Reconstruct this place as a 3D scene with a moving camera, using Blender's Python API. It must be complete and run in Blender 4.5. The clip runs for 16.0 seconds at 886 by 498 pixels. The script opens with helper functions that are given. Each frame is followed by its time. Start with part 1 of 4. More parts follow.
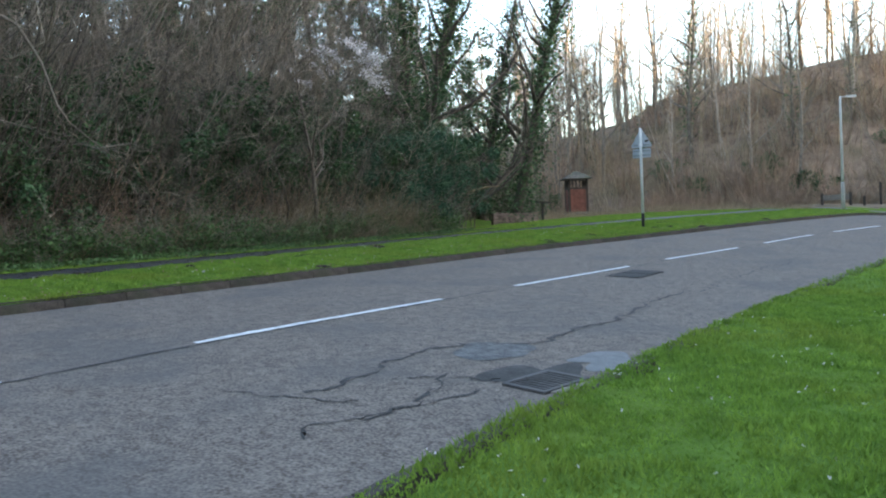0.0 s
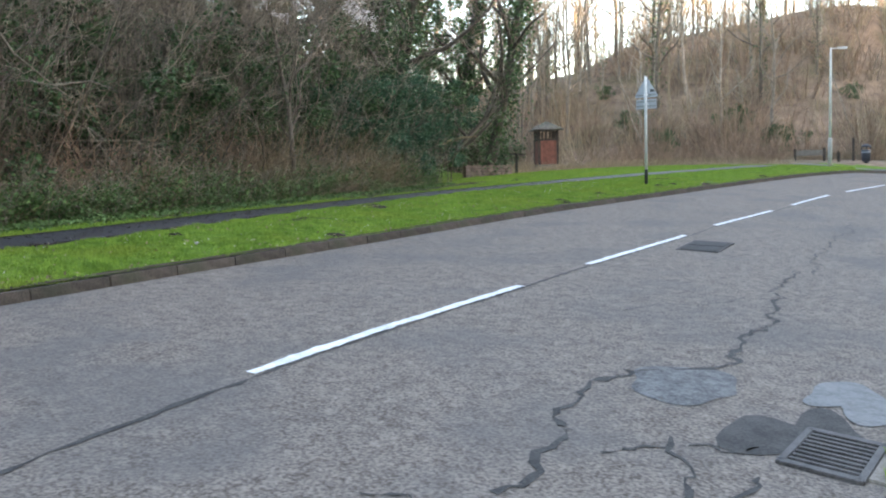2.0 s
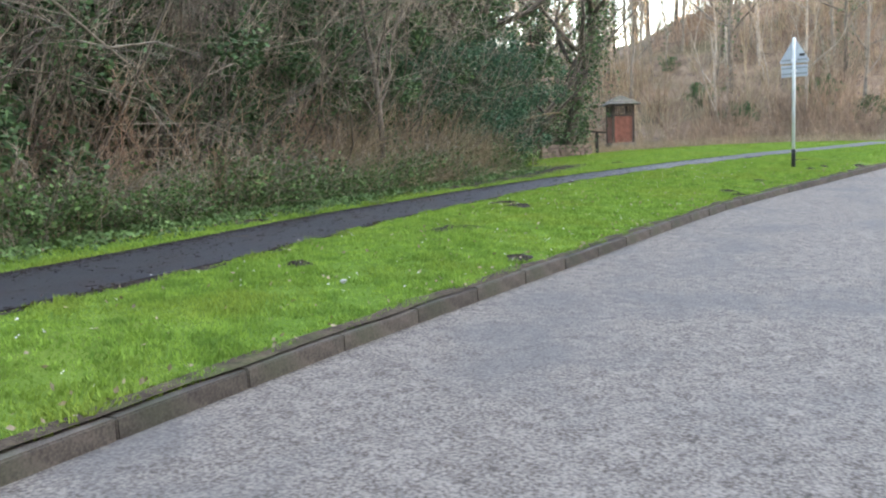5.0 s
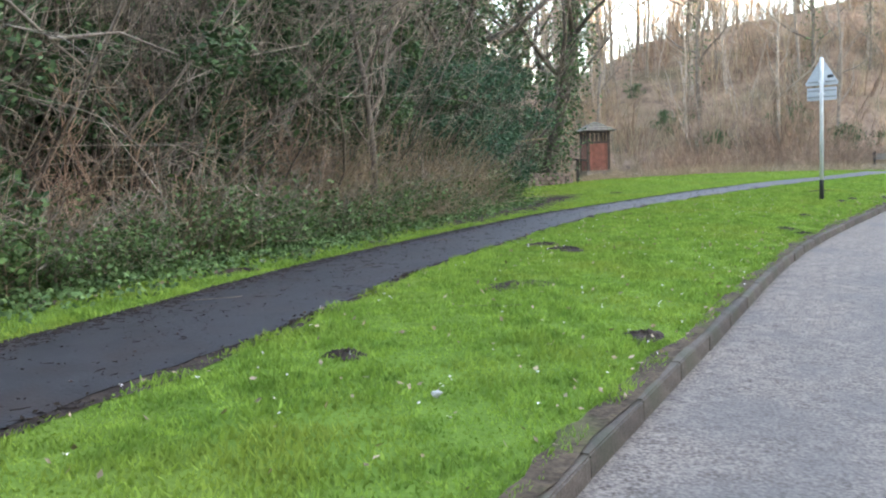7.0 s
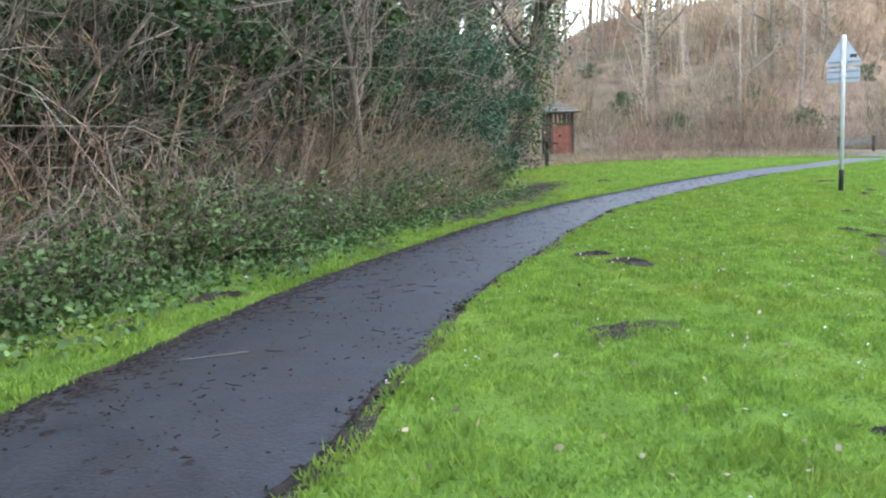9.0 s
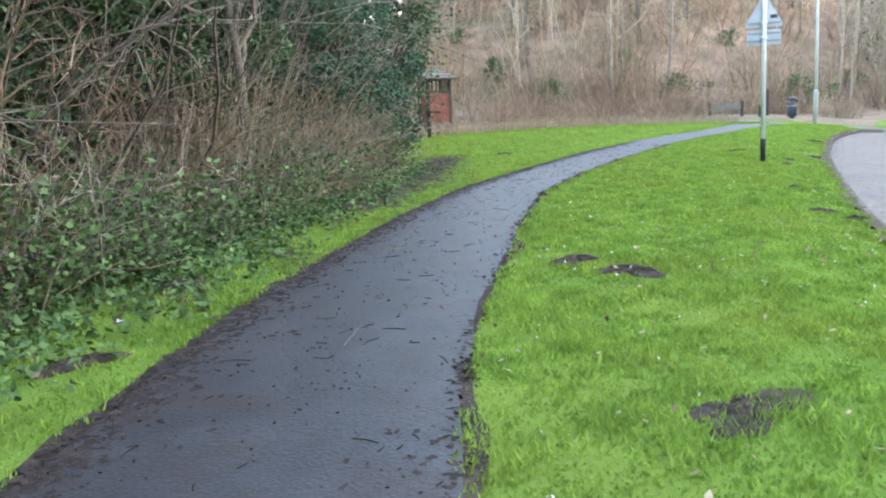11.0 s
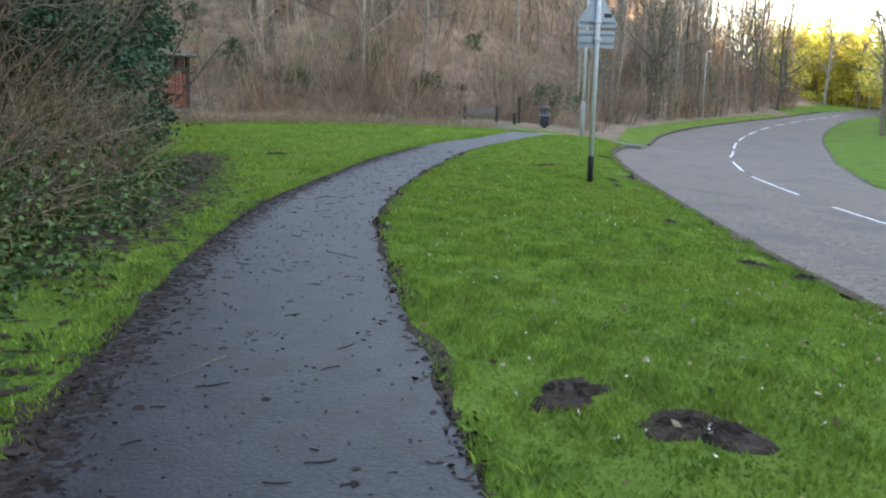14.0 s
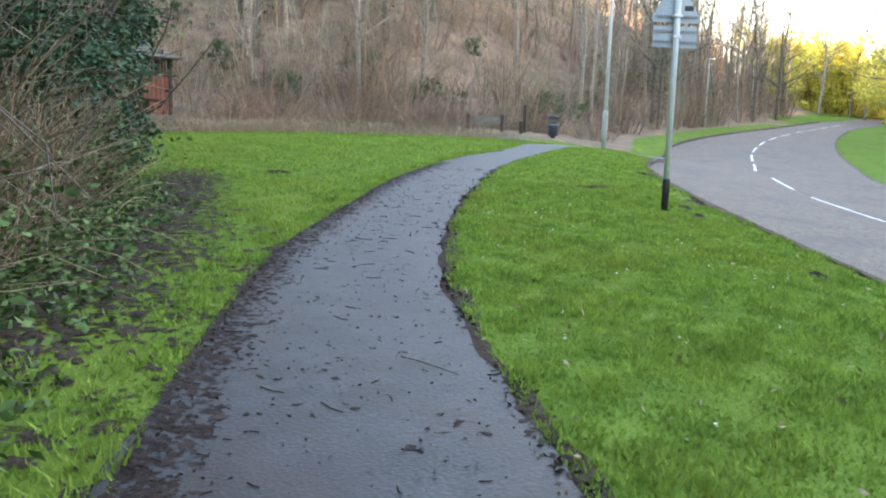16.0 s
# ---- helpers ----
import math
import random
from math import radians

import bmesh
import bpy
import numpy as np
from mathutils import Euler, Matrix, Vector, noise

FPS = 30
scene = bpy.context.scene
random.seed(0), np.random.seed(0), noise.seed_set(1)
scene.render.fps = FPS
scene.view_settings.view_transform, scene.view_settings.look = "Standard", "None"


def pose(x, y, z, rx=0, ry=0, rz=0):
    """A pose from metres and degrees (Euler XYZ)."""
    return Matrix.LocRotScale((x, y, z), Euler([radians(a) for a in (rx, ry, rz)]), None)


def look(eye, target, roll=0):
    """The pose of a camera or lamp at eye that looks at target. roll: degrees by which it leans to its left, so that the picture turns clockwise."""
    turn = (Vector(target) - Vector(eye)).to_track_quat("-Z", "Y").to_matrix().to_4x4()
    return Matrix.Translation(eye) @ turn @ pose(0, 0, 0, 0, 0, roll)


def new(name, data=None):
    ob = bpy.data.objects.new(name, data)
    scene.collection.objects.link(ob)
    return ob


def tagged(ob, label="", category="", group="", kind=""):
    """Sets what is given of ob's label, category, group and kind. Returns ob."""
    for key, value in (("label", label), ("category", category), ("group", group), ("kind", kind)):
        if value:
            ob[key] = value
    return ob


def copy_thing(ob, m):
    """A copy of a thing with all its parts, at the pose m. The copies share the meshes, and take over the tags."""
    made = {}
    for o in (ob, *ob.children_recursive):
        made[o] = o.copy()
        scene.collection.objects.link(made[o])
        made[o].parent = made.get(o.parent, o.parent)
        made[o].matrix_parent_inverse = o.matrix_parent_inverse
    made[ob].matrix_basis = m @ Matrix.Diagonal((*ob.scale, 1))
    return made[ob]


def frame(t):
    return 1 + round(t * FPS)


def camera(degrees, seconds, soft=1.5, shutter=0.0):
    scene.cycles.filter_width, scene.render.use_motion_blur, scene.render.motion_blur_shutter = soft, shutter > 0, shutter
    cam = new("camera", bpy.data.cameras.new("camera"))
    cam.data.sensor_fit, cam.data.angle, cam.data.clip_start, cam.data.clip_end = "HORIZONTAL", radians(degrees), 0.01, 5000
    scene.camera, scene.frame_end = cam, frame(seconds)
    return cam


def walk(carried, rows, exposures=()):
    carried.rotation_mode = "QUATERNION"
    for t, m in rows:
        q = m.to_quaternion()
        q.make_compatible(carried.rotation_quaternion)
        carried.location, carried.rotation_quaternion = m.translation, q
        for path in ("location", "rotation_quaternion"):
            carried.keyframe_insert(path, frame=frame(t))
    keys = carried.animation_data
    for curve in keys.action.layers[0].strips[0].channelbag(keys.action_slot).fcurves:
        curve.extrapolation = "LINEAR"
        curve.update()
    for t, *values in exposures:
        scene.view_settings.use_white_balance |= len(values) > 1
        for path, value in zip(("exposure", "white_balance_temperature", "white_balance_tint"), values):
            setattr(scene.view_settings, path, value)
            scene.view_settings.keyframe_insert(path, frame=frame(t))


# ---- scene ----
cam = camera(55.5, 16.0, soft=2.1)
METRES, EYE, TILT, LEAN, TURN = 22.0, 1.4537, 0.0, 0.0, 29.6
ROWS = [
    (0.0, 0.0, 0.0, 0.0, -0.02, -0.48, 2.04),
    (0.5, -0.0153, 0.0283, 0.0029, -2.1, -1.36, 1.69),
    (1.0, -0.0366, 0.0553, 0.0058, -2.65, -2.79, 1.66),
    (1.5, -0.0505, 0.0839, 0.0083, -3.69, -3.83, 1.48),
    (2.0, -0.0681, 0.1132, 0.0129, -4.33, -4.11, 1.45),
    (2.5, -0.0842, 0.14, 0.0146, -4.77, -4.68, 0.97),
    (3.0, -0.1004, 0.1714, 0.0183, -2.54, -4.66, 1.02),
    (3.5, -0.1162, 0.2027, 0.0211, -1.23, -4.94, 1.68),
    (4.0, -0.1272, 0.2338, 0.0239, -1.89, -5.39, 2.21),
    (4.5, -0.1415, 0.2649, 0.0253, -2.44, -5.59, 2.0),
    (5.0, -0.1523, 0.297, 0.0269, -2.82, -5.6, 2.03),
    (7.5, -0.2058, 0.4506, 0.0348, -7.52, -3.74, 1.85),
    (8.0, -0.2146, 0.4805, 0.0373, -8.32, -3.94, 1.88),
    (10.5, -0.2408, 0.6103, 0.0488, -18.21, -7.67, 1.83),
    (11.0, -0.2397, 0.6412, 0.0499, -20.82, -7.91, 2.35),
    (11.5, -0.2364, 0.6699, 0.0499, -24.15, -8.28, 0.48),
    (12.0, -0.2306, 0.6978, 0.0488, -32.62, -7.42, -0.94),
    (12.5, -0.2285, 0.7272, 0.0502, -34.91, -6.91, 0.15),
    (13.0, -0.2246, 0.754, 0.0506, -35.66, -7.35, 0.04),
    (13.5, -0.2164, 0.7841, 0.0533, -37.41, -7.59, 0.13),
    (14.0, -0.2097, 0.8133, 0.0553, -39.29, -8.58, -1.46),
    (14.5, -0.1999, 0.8436, 0.0561, -39.41, -9.08, -1.78),
    (15.0, -0.1891, 0.8757, 0.0583, -40.21, -9.26, -1.27),
    (15.5, -0.1736, 0.9035, 0.0583, -41.03, -9.1, -1.27),
    (16.0, -0.162, 0.9335, 0.0593, -40.49, -8.11, -1.81),
]
walk(cam, [(t, pose(0, 0, EYE, TILT, LEAN, TURN) @ pose(METRES * x, METRES * y, METRES * z, 90 + pitch, roll, yaw)) for t, x, y, z, yaw, pitch, roll in ROWS], [(0.0, 3.28, 6750, 14), (0.5, 3.53, 6850, 15), (1.5, 3.82, 7350, 18), (3.0, 3.9, 7550, 19), (3.5, 4.33, 7650, 20), (5.0, 4.33, 7650, 20), (8.0, 4.38, 7350, 21), (10.5, 4.78, 7250, 19), (11.0, 4.68, 7250, 19), (11.5, 4.48, 7250, 19), (12.0, 3.88, 7250, 19), (12.5, 3.63, 7250, 19), (13.5, 3.58, 7250, 19), (14.0, 3.63, 7250, 19), (14.5, 3.88, 7250, 19), (16.0, 4.08, 7250, 19)])

# ---- light ----
SUN_AZ, SUN_EL = 88.0, 8.5          # degrees right of +y, degrees up
world = bpy.data.worlds.new("evening_sky")
scene.world = world
world.use_nodes = True
wn = world.node_tree
sky = wn.nodes.new("ShaderNodeTexSky")
sky.sky_type = "NISHITA"
sky.sun_disc = False
sky.sun_elevation = radians(SUN_EL)
sky.sun_rotation = radians(SUN_AZ)
sky.air_density, sky.dust_density, sky.ozone_density = 1.0, 1.4, 1.2
wn.nodes["Background"].inputs["Strength"].default_value = 0.15
wn.links.new(sky.outputs[0], wn.nodes["Background"].inputs["Color"])
sun = new("sun", bpy.data.lights.new("sun", "SUN"))
sun.data.energy, sun.data.angle, sun.data.color = 3.8, radians(0.5), (1.0, 0.78, 0.5)
sun_dir = Vector((math.sin(radians(SUN_AZ)) * math.cos(radians(SUN_EL)), math.cos(radians(SUN_AZ)) * math.cos(radians(SUN_EL)), math.sin(radians(SUN_EL))))
sun.matrix_world = look(sun_dir * 200, (0, 0, 0))

# ---- materials ----
rng = np.random.default_rng(7)


def mat(name, dark, light, scale=4.0, fine=60.0, rough=0.85, bump=0.3, depth=0.01, island=0.0, obj=0.0, metal=0.0, mix=0.5, stain=None, stain_scale=0.6, spec=0.3):
    """A weathered surface: two noises between two colours, stains, grain bump, and variation per island or object."""
    m = bpy.data.materials.new(name)
    m.use_nodes = True
    nt = m.node_tree
    N, L = nt.nodes, nt.links
    b = N["Principled BSDF"]
    b.inputs["Roughness"].default_value = rough
    b.inputs["Metallic"].default_value = metal
    b.inputs["Specular IOR Level"].default_value = spec
    co = N.new("ShaderNodeTexCoord")
    n1, n2 = N.new("ShaderNodeTexNoise"), N.new("ShaderNodeTexNoise")
    n1.inputs["Scale"].default_value, n1.inputs["Detail"].default_value = scale, 6
    n2.inputs["Scale"].default_value, n2.inputs["Detail"].default_value = fine, 3
    L.new(co.outputs["Object"], n1.inputs["Vector"])
    L.new(co.outputs["Object"], n2.inputs["Vector"])
    mx = N.new("ShaderNodeMath")
    mx.operation = "MULTIPLY_ADD"
    mx.inputs[1].default_value = 1 - mix
    sc = N.new("ShaderNodeMath")
    sc.operation = "MULTIPLY"
    sc.inputs[1].default_value = mix
    L.new(n2.outputs[0], sc.inputs[0])
    L.new(n1.outputs[0], mx.inputs[0])
    L.new(sc.outputs[0], mx.inputs[2])
    ramp = N.new("ShaderNodeValToRGB")
    ramp.color_ramp.elements[0].position, ramp.color_ramp.elements[1].position = 0.36, 0.64
    ramp.color_ramp.elements[0].color, ramp.color_ramp.elements[1].color = (*dark, 1), (*light, 1)
    L.new(mx.outputs[0], ramp.inputs[0])
    col = ramp.outputs[0]
    if stain:
        n3 = N.new("ShaderNodeTexNoise")
        n3.inputs["Scale"].default_value, n3.inputs["Detail"].default_value = stain_scale, 5
        L.new(co.outputs["Object"], n3.inputs["Vector"])
        r3 = N.new("ShaderNodeMapRange")
        r3.inputs["From Min"].default_value, r3.inputs["From Max"].default_value = 0.5, 0.66
        L.new(n3.outputs[0], r3.inputs[0])
        mc = N.new("ShaderNodeMixRGB")
        r3.inputs["To Max"].default_value = 0.55
        mc.inputs[2].default_value = (*stain, 1)
        L.new(r3.outputs[0], mc.inputs[0])
        L.new(col, mc.inputs[1])
        col = mc.outputs[0]
    for amount, node, out in ((island, "ShaderNodeNewGeometry", "Random Per Island"), (obj, "ShaderNodeObjectInfo", "Random")):
        if amount:
            g = N.new(node)
            mr = N.new("ShaderNodeMapRange")
            mr.inputs["To Min"].default_value, mr.inputs["To Max"].default_value = 1 - amount, 1 + amount
            L.new(g.outputs[out], mr.inputs[0])
            hv = N.new("ShaderNodeHueSaturation")
            L.new(mr.outputs[0], hv.inputs["Value"])
            L.new(col, hv.inputs["Color"])
            col = hv.outputs[0]
    L.new(col, b.inputs["Base Color"])
    if bump:
        bp = N.new("ShaderNodeBump")
        bp.inputs["Strength"].default_value, bp.inputs["Distance"].default_value = bump, depth
        L.new(mx.outputs[0], bp.inputs["Height"])
        L.new(bp.outputs[0], b.inputs["Normal"])
    return m


M_ROAD = mat("worn_asphalt", (0.066, 0.053, 0.044), (0.235, 0.196, 0.166), 9.0, 46, 0.85, 0.8, 0.015, mix=0.7, stain=(0.1, 0.093, 0.088), stain_scale=0.7, spec=0.12)
M_PATH = mat("damp_path_asphalt", (0.017, 0.0165, 0.018), (0.049, 0.047, 0.05), 3.5, 50, 0.5, 0.8, 0.008, mix=0.6, stain=(0.036, 0.024, 0.02), stain_scale=2.2, spec=0.25)
M_GRASSBED = mat("grass_bed", (0.064, 0.115, 0.019), (0.122, 0.194, 0.036), 1.6, 40, 0.95, 0.8, 0.03, mix=0.5, stain=(0.125, 0.165, 0.03), stain_scale=0.5, spec=0.03)
M_GRASS = mat("grass_blade", (0.09, 0.17, 0.025), (0.228, 0.345, 0.056), 3.2, 9, 0.75, 0, island=0.16, spec=0.15, stain=(0.21, 0.25, 0.04), stain_scale=0.7)
M_WOODFLOOR = mat("leaf_litter", (0.07, 0.047, 0.032), (0.265, 0.182, 0.122), 1.2, 9, 0.95, 0.8, 0.05, stain=(0.03, 0.045, 0.015), stain_scale=0.3)
M_SOIL = mat("brown_soil", (0.03, 0.022, 0.016), (0.11, 0.08, 0.055), 6, 30, 0.95, 0.9, 0.02, spec=0.08, stain=(0.07, 0.1, 0.025), stain_scale=2.5)
M_MUD = mat("dark_mud", (0.018, 0.014, 0.011), (0.07, 0.052, 0.042), 6, 30, 0.95, 0.9, 0.02, spec=0.08)
M_KERB = mat("mossy_concrete", (0.042, 0.032, 0.025), (0.115, 0.092, 0.073), 5, 70, 0.9, 0.5, 0.006, obj=0.18, stain=(0.05, 0.055, 0.03), stain_scale=2)
M_LINE = mat("worn_road_paint", (0.35, 0.35, 0.34), (0.78, 0.78, 0.76), 7, 90, 0.7, 0.4, 0.004, mix=0.6)
M_CRACK = mat("crack_shadow", (0.025, 0.023, 0.022), (0.07, 0.065, 0.06), 6, 60, 0.9, 0.5)
M_PATCH = mat("smooth_tarmac", (0.045, 0.044, 0.043), (0.16, 0.155, 0.15), 9, 38, 0.85, 0.9, 0.02)
M_WET = mat("wet_tarmac", (0.04, 0.04, 0.041), (0.12, 0.118, 0.118), 9, 38, 0.55, 0.3, 0.004, spec=0.5)
M_IRON = mat("cast_iron", (0.035, 0.031, 0.03), (0.1, 0.09, 0.086), 9, 90, 0.6, 0.4, 0.004, metal=0.2)
M_COVER = mat("worn_cover_iron", (0.018, 0.017, 0.016), (0.05, 0.046, 0.044), 9, 60, 0.75, 0.6, 0.006, spec=0.15)
M_DIRT = mat("leaf_mould", (0.014, 0.01, 0.009), (0.05, 0.036, 0.031), 9, 40, 0.85, 0.9, 0.012, island=0.3, spec=0.12)
# near-black for the darkness below the grate
M_PIT = mat("drain_pit_shade", (0.006, 0.006, 0.006), (0.014, 0.012, 0.011), 5, 40, 0.9, 0.2)
M_BARK = mat("bark", (0.05, 0.04, 0.031), (0.21, 0.168, 0.13), 5, 40, 0.9, 0.7, 0.02, obj=0.3)
M_BARKDARK = mat("dark_bark", (0.03, 0.025, 0.02), (0.11, 0.09, 0.072), 5, 40, 0.9, 0.7, 0.02)
M_BARKPALE = mat("pale_bark", (0.12, 0.096, 0.076), (0.34, 0.28, 0.22), 5, 40, 0.9, 0.6, 0.02, obj=0.3)
M_TWIG = mat("bare_twig", (0.095, 0.078, 0.06), (0.31, 0.255, 0.2), 3, 20, 0.9, 0, island=0.4, obj=0.2)
M_RUSSET = mat("russet_scrub", (0.12, 0.078, 0.052), (0.31, 0.21, 0.148), 2, 20, 0.9, 0, island=0.4, obj=0.25)
M_STRAW = mat("dry_straw", (0.14, 0.1, 0.06), (0.36, 0.28, 0.18), 2, 20, 0.85, 0, island=0.35)
M_IVY = mat("ivy_leaf", (0.022, 0.048, 0.022), (0.08, 0.135, 0.055), 3, 12, 0.7, 0, island=0.45, obj=0.15, spec=0.15)
M_EVERGREEN = mat("evergreen_leaf", (0.018, 0.05, 0.03), (0.06, 0.125, 0.066), 3, 12, 0.7, 0, island=0.4, obj=0.15, spec=0.15)
M_BRAMBLE = mat("bramble_leaf", (0.035, 0.07, 0.024), (0.11, 0.18, 0.06), 3, 12, 0.7, 0, island=0.45, spec=0.15)
# leaf colour brightened to carry the yellow glow of low sun
M_GOLD = mat("sunlit_leaf", (0.46, 0.43, 0.07), (0.72, 0.66, 0.17), 1, 10, 0.6, 0, island=0.4, obj=0.2)
M_BLOSSOM = mat("white_blossom", (0.55, 0.48, 0.47), (0.8, 0.75, 0.74), 4, 20, 0.7, 0, island=0.2)
M_STEEL = mat("galvanised_steel", (0.5, 0.51, 0.52), (0.7, 0.71, 0.72), 6, 50, 0.5, 0.1, 0.002, metal=0.1)
# dark grey carries the sign channels' shadow lines; the bin band shares it
M_CHANNEL = mat("shade_dulled_aluminium", (0.14, 0.15, 0.16), (0.24, 0.25, 0.27), 6, 50, 0.5, 0.1, 0.002, metal=0.2)
M_SIGNBACK = mat("grey_sign_back", (0.26, 0.29, 0.32), (0.37, 0.4, 0.43), 3, 40, 0.5, 0.1, 0.002, metal=0.2)
M_BLACK = mat("black_paint", (0.012, 0.012, 0.013), (0.03, 0.03, 0.032), 6, 40, 0.5, 0.2, 0.002)
M_CONC = mat("concrete_post", (0.28, 0.27, 0.25), (0.46, 0.44, 0.41), 5, 60, 0.9, 0.4, 0.004)
M_REDWOOD = mat("red_stained_boards", (0.11, 0.042, 0.03), (0.23, 0.09, 0.062), 4, 40, 0.75, 0.4, 0.006, obj=0.15)
M_DARKWOOD = mat("weathered_wood", (0.025, 0.02, 0.016), (0.075, 0.06, 0.048), 5, 50, 0.85, 0.5, 0.006)
M_ROOF = mat("mossy_shingle", (0.06, 0.056, 0.048), (0.14, 0.13, 0.11), 5, 50, 0.9, 0.5, 0.01, obj=0.2, stain=(0.06, 0.075, 0.03), stain_scale=2)
M_STONE = mat("pale_stone", (0.1, 0.086, 0.07), (0.22, 0.19, 0.16), 5, 50, 0.9, 0.5, 0.01)
M_PINKSTONE = mat("pink_wall_stone", (0.12, 0.085, 0.072), (0.24, 0.18, 0.155), 6, 50, 0.9, 0.6, 0.01, obj=0.25, stain=(0.06, 0.07, 0.03), stain_scale=2.5)
M_BIN = mat("dark_bin_plastic", (0.02, 0.022, 0.03), (0.045, 0.05, 0.062), 6, 40, 0.5, 0.1)
M_PLATE = mat("white_plate", (0.6, 0.6, 0.58), (0.8, 0.8, 0.78), 5, 40, 0.5, 0)


def see_through(m, share=0.45):
    """Let thin leaves pass light."""
    nt = m.node_tree
    b = nt.nodes["Principled BSDF"]
    tr, mx = nt.nodes.new("ShaderNodeBsdfTranslucent"), nt.nodes.new("ShaderNodeMixShader")
    mx.inputs[0].default_value = share
    nt.links.new(b.inputs["Base Color"].links[0].from_socket, tr.inputs["Color"])
    nt.links.new(b.outputs[0], mx.inputs[1])
    nt.links.new(tr.outputs[0], mx.inputs[2])
    nt.links.new(mx.outputs[0], nt.nodes["Material Output"].inputs["Surface"])


see_through(M_GOLD, 0.5)
see_through(M_GRASS, 0.3)

# ---- mesh helpers ----
def raw(name, V, F, material, parent=None, label="", smooth=False):
    me = bpy.data.meshes.new(name)
    if isinstance(F, np.ndarray):
        n, k = F.shape
        me.vertices.add(len(V))
        me.vertices.foreach_set("co", np.ascontiguousarray(V, dtype=np.float32).ravel())
        me.loops.add(n * k)
        me.loops.foreach_set("vertex_index", np.ascontiguousarray(F, dtype=np.int32).ravel())
        me.polygons.add(n)
        me.polygons.foreach_set("loop_start", np.arange(0, n * k, k, dtype=np.int32))
        me.update(calc_edges=True)
    else:
        me.from_pydata([tuple(v) for v in V], [], F)
    me.materials.append(material)
    if smooth:
        me.polygons.foreach_set("use_smooth", [True] * len(me.polygons))
    ob = new(name, me)
    if parent:
        ob.parent = parent
    if label:
        ob["label"] = label
    return ob


def part(name, bm, material, parent=None, label="", smooth=False):
    me = bpy.data.meshes.new(name)
    bm.to_mesh(me)
    bm.free()
    me.materials.append(material)
    if smooth:
        me.polygons.foreach_set("use_smooth", [True] * len(me.polygons))
    ob = new(name, me)
    if parent:
        ob.parent = parent
    if label:
        ob["label"] = label
    return ob


def box(sx, sy, sz, at=(0, 0, 0), bevel=0.01, turn=None):
    """A bevelled box resting with its base centre at at."""
    bm = bmesh.new()
    bmesh.ops.create_cube(bm, size=1, matrix=Matrix.Diagonal((sx, sy, sz, 1)))
    if bevel:
        bmesh.ops.bevel(bm, geom=bm.edges[:], offset=bevel, segments=2, affect="EDGES")
    bmesh.ops.transform(bm, matrix=Matrix.Translation(Vector(at) + Vector((0, 0, sz / 2))) @ (turn or Matrix()), verts=bm.verts)
    return bm


def lathe(profile, n=16, at=(0, 0, 0)):
    """A turned shape from (radius, height) pairs."""
    bm = bmesh.new()
    rings = [[bm.verts.new((at[0] + r * math.cos(2 * math.pi * i / n), at[1] + r * math.sin(2 * math.pi * i / n), at[2] + z)) for i in range(n)] for r, z in profile]
    for a, b in zip(rings, rings[1:]):
        for i in range(n):
            bm.faces.new((a[i], a[(i + 1) % n], b[(i + 1) % n], b[i]))
    bm.faces.new(rings[-1])
    bm.faces.new(rings[0][::-1])
    return bm


def tubes(lines, sides=3):
    """Tapered tubes round polylines [(points, radii)]: vertices and faces."""
    V, F, n = [], [], 0
    ang = np.arange(sides) * 2 * math.pi / sides
    for P, R in lines:
        P, R = np.asarray(P, float), np.asarray(R, float)
        T = np.gradient(P, axis=0)
        T /= np.linalg.norm(T, axis=1)[:, None] + 1e-9
        ref = np.array((0.31, 0.95, 0.05)) if abs(T[:, 2]).mean() > 0.5 else np.array((0.05, 0.1, 1.0))
        U = np.cross(T, ref)
        U /= np.linalg.norm(U, axis=1)[:, None] + 1e-9
        W = np.cross(T, U)
        ring = P[:, None] + R[:, None, None] * (np.cos(ang)[None, :, None] * U[:, None] + np.sin(ang)[None, :, None] * W[:, None])
        V.append(ring.reshape(-1, 3))
        k = len(P)
        g = np.arange((k - 1) * sides)
        e = (g // sides) * sides + (g % sides + 1) % sides
        F.append(np.stack([g, e, e + sides, g + sides], 1) + n)
        n += k * sides
    return np.concatenate(V), np.concatenate(F)


def leaves(C, size, r, up=0.3):
    """One folded leaf (two triangles) at each centre."""
    n = len(C)
    a = r.normal(size=(n, 3))
    a[:, 2] *= 0.6
    a /= np.linalg.norm(a, axis=1)[:, None]
    b = np.cross(a, r.normal(size=(n, 3)) + (0, 0, up))
    b /= np.linalg.norm(b, axis=1)[:, None]
    s = size * (0.6 + 0.8 * r.random((n, 1)))
    V = np.stack([C - a * s, C + b * s * 0.55, C + a * s, C - b * s * 0.55 + np.cross(a, b) * s * 0.25], 1).reshape(-1, 3)
    i = np.arange(n)[:, None] * 4
    return V, np.concatenate([i + (0, 1, 2), i + (0, 2, 3)], 0)


def wander(start, way, length, k, r, bend=0.25, lift=0.0):
    """A crooked line of k points."""
    P, d = [np.array(start, float)], np.array(way, float)
    d /= np.linalg.norm(d)
    for _ in range(k - 1):
        d = d + r.normal(size=3) * bend
        d[2] += lift
        d /= np.linalg.norm(d)
        P.append(P[-1] + d * length / (k - 1))
    return np.array(P)


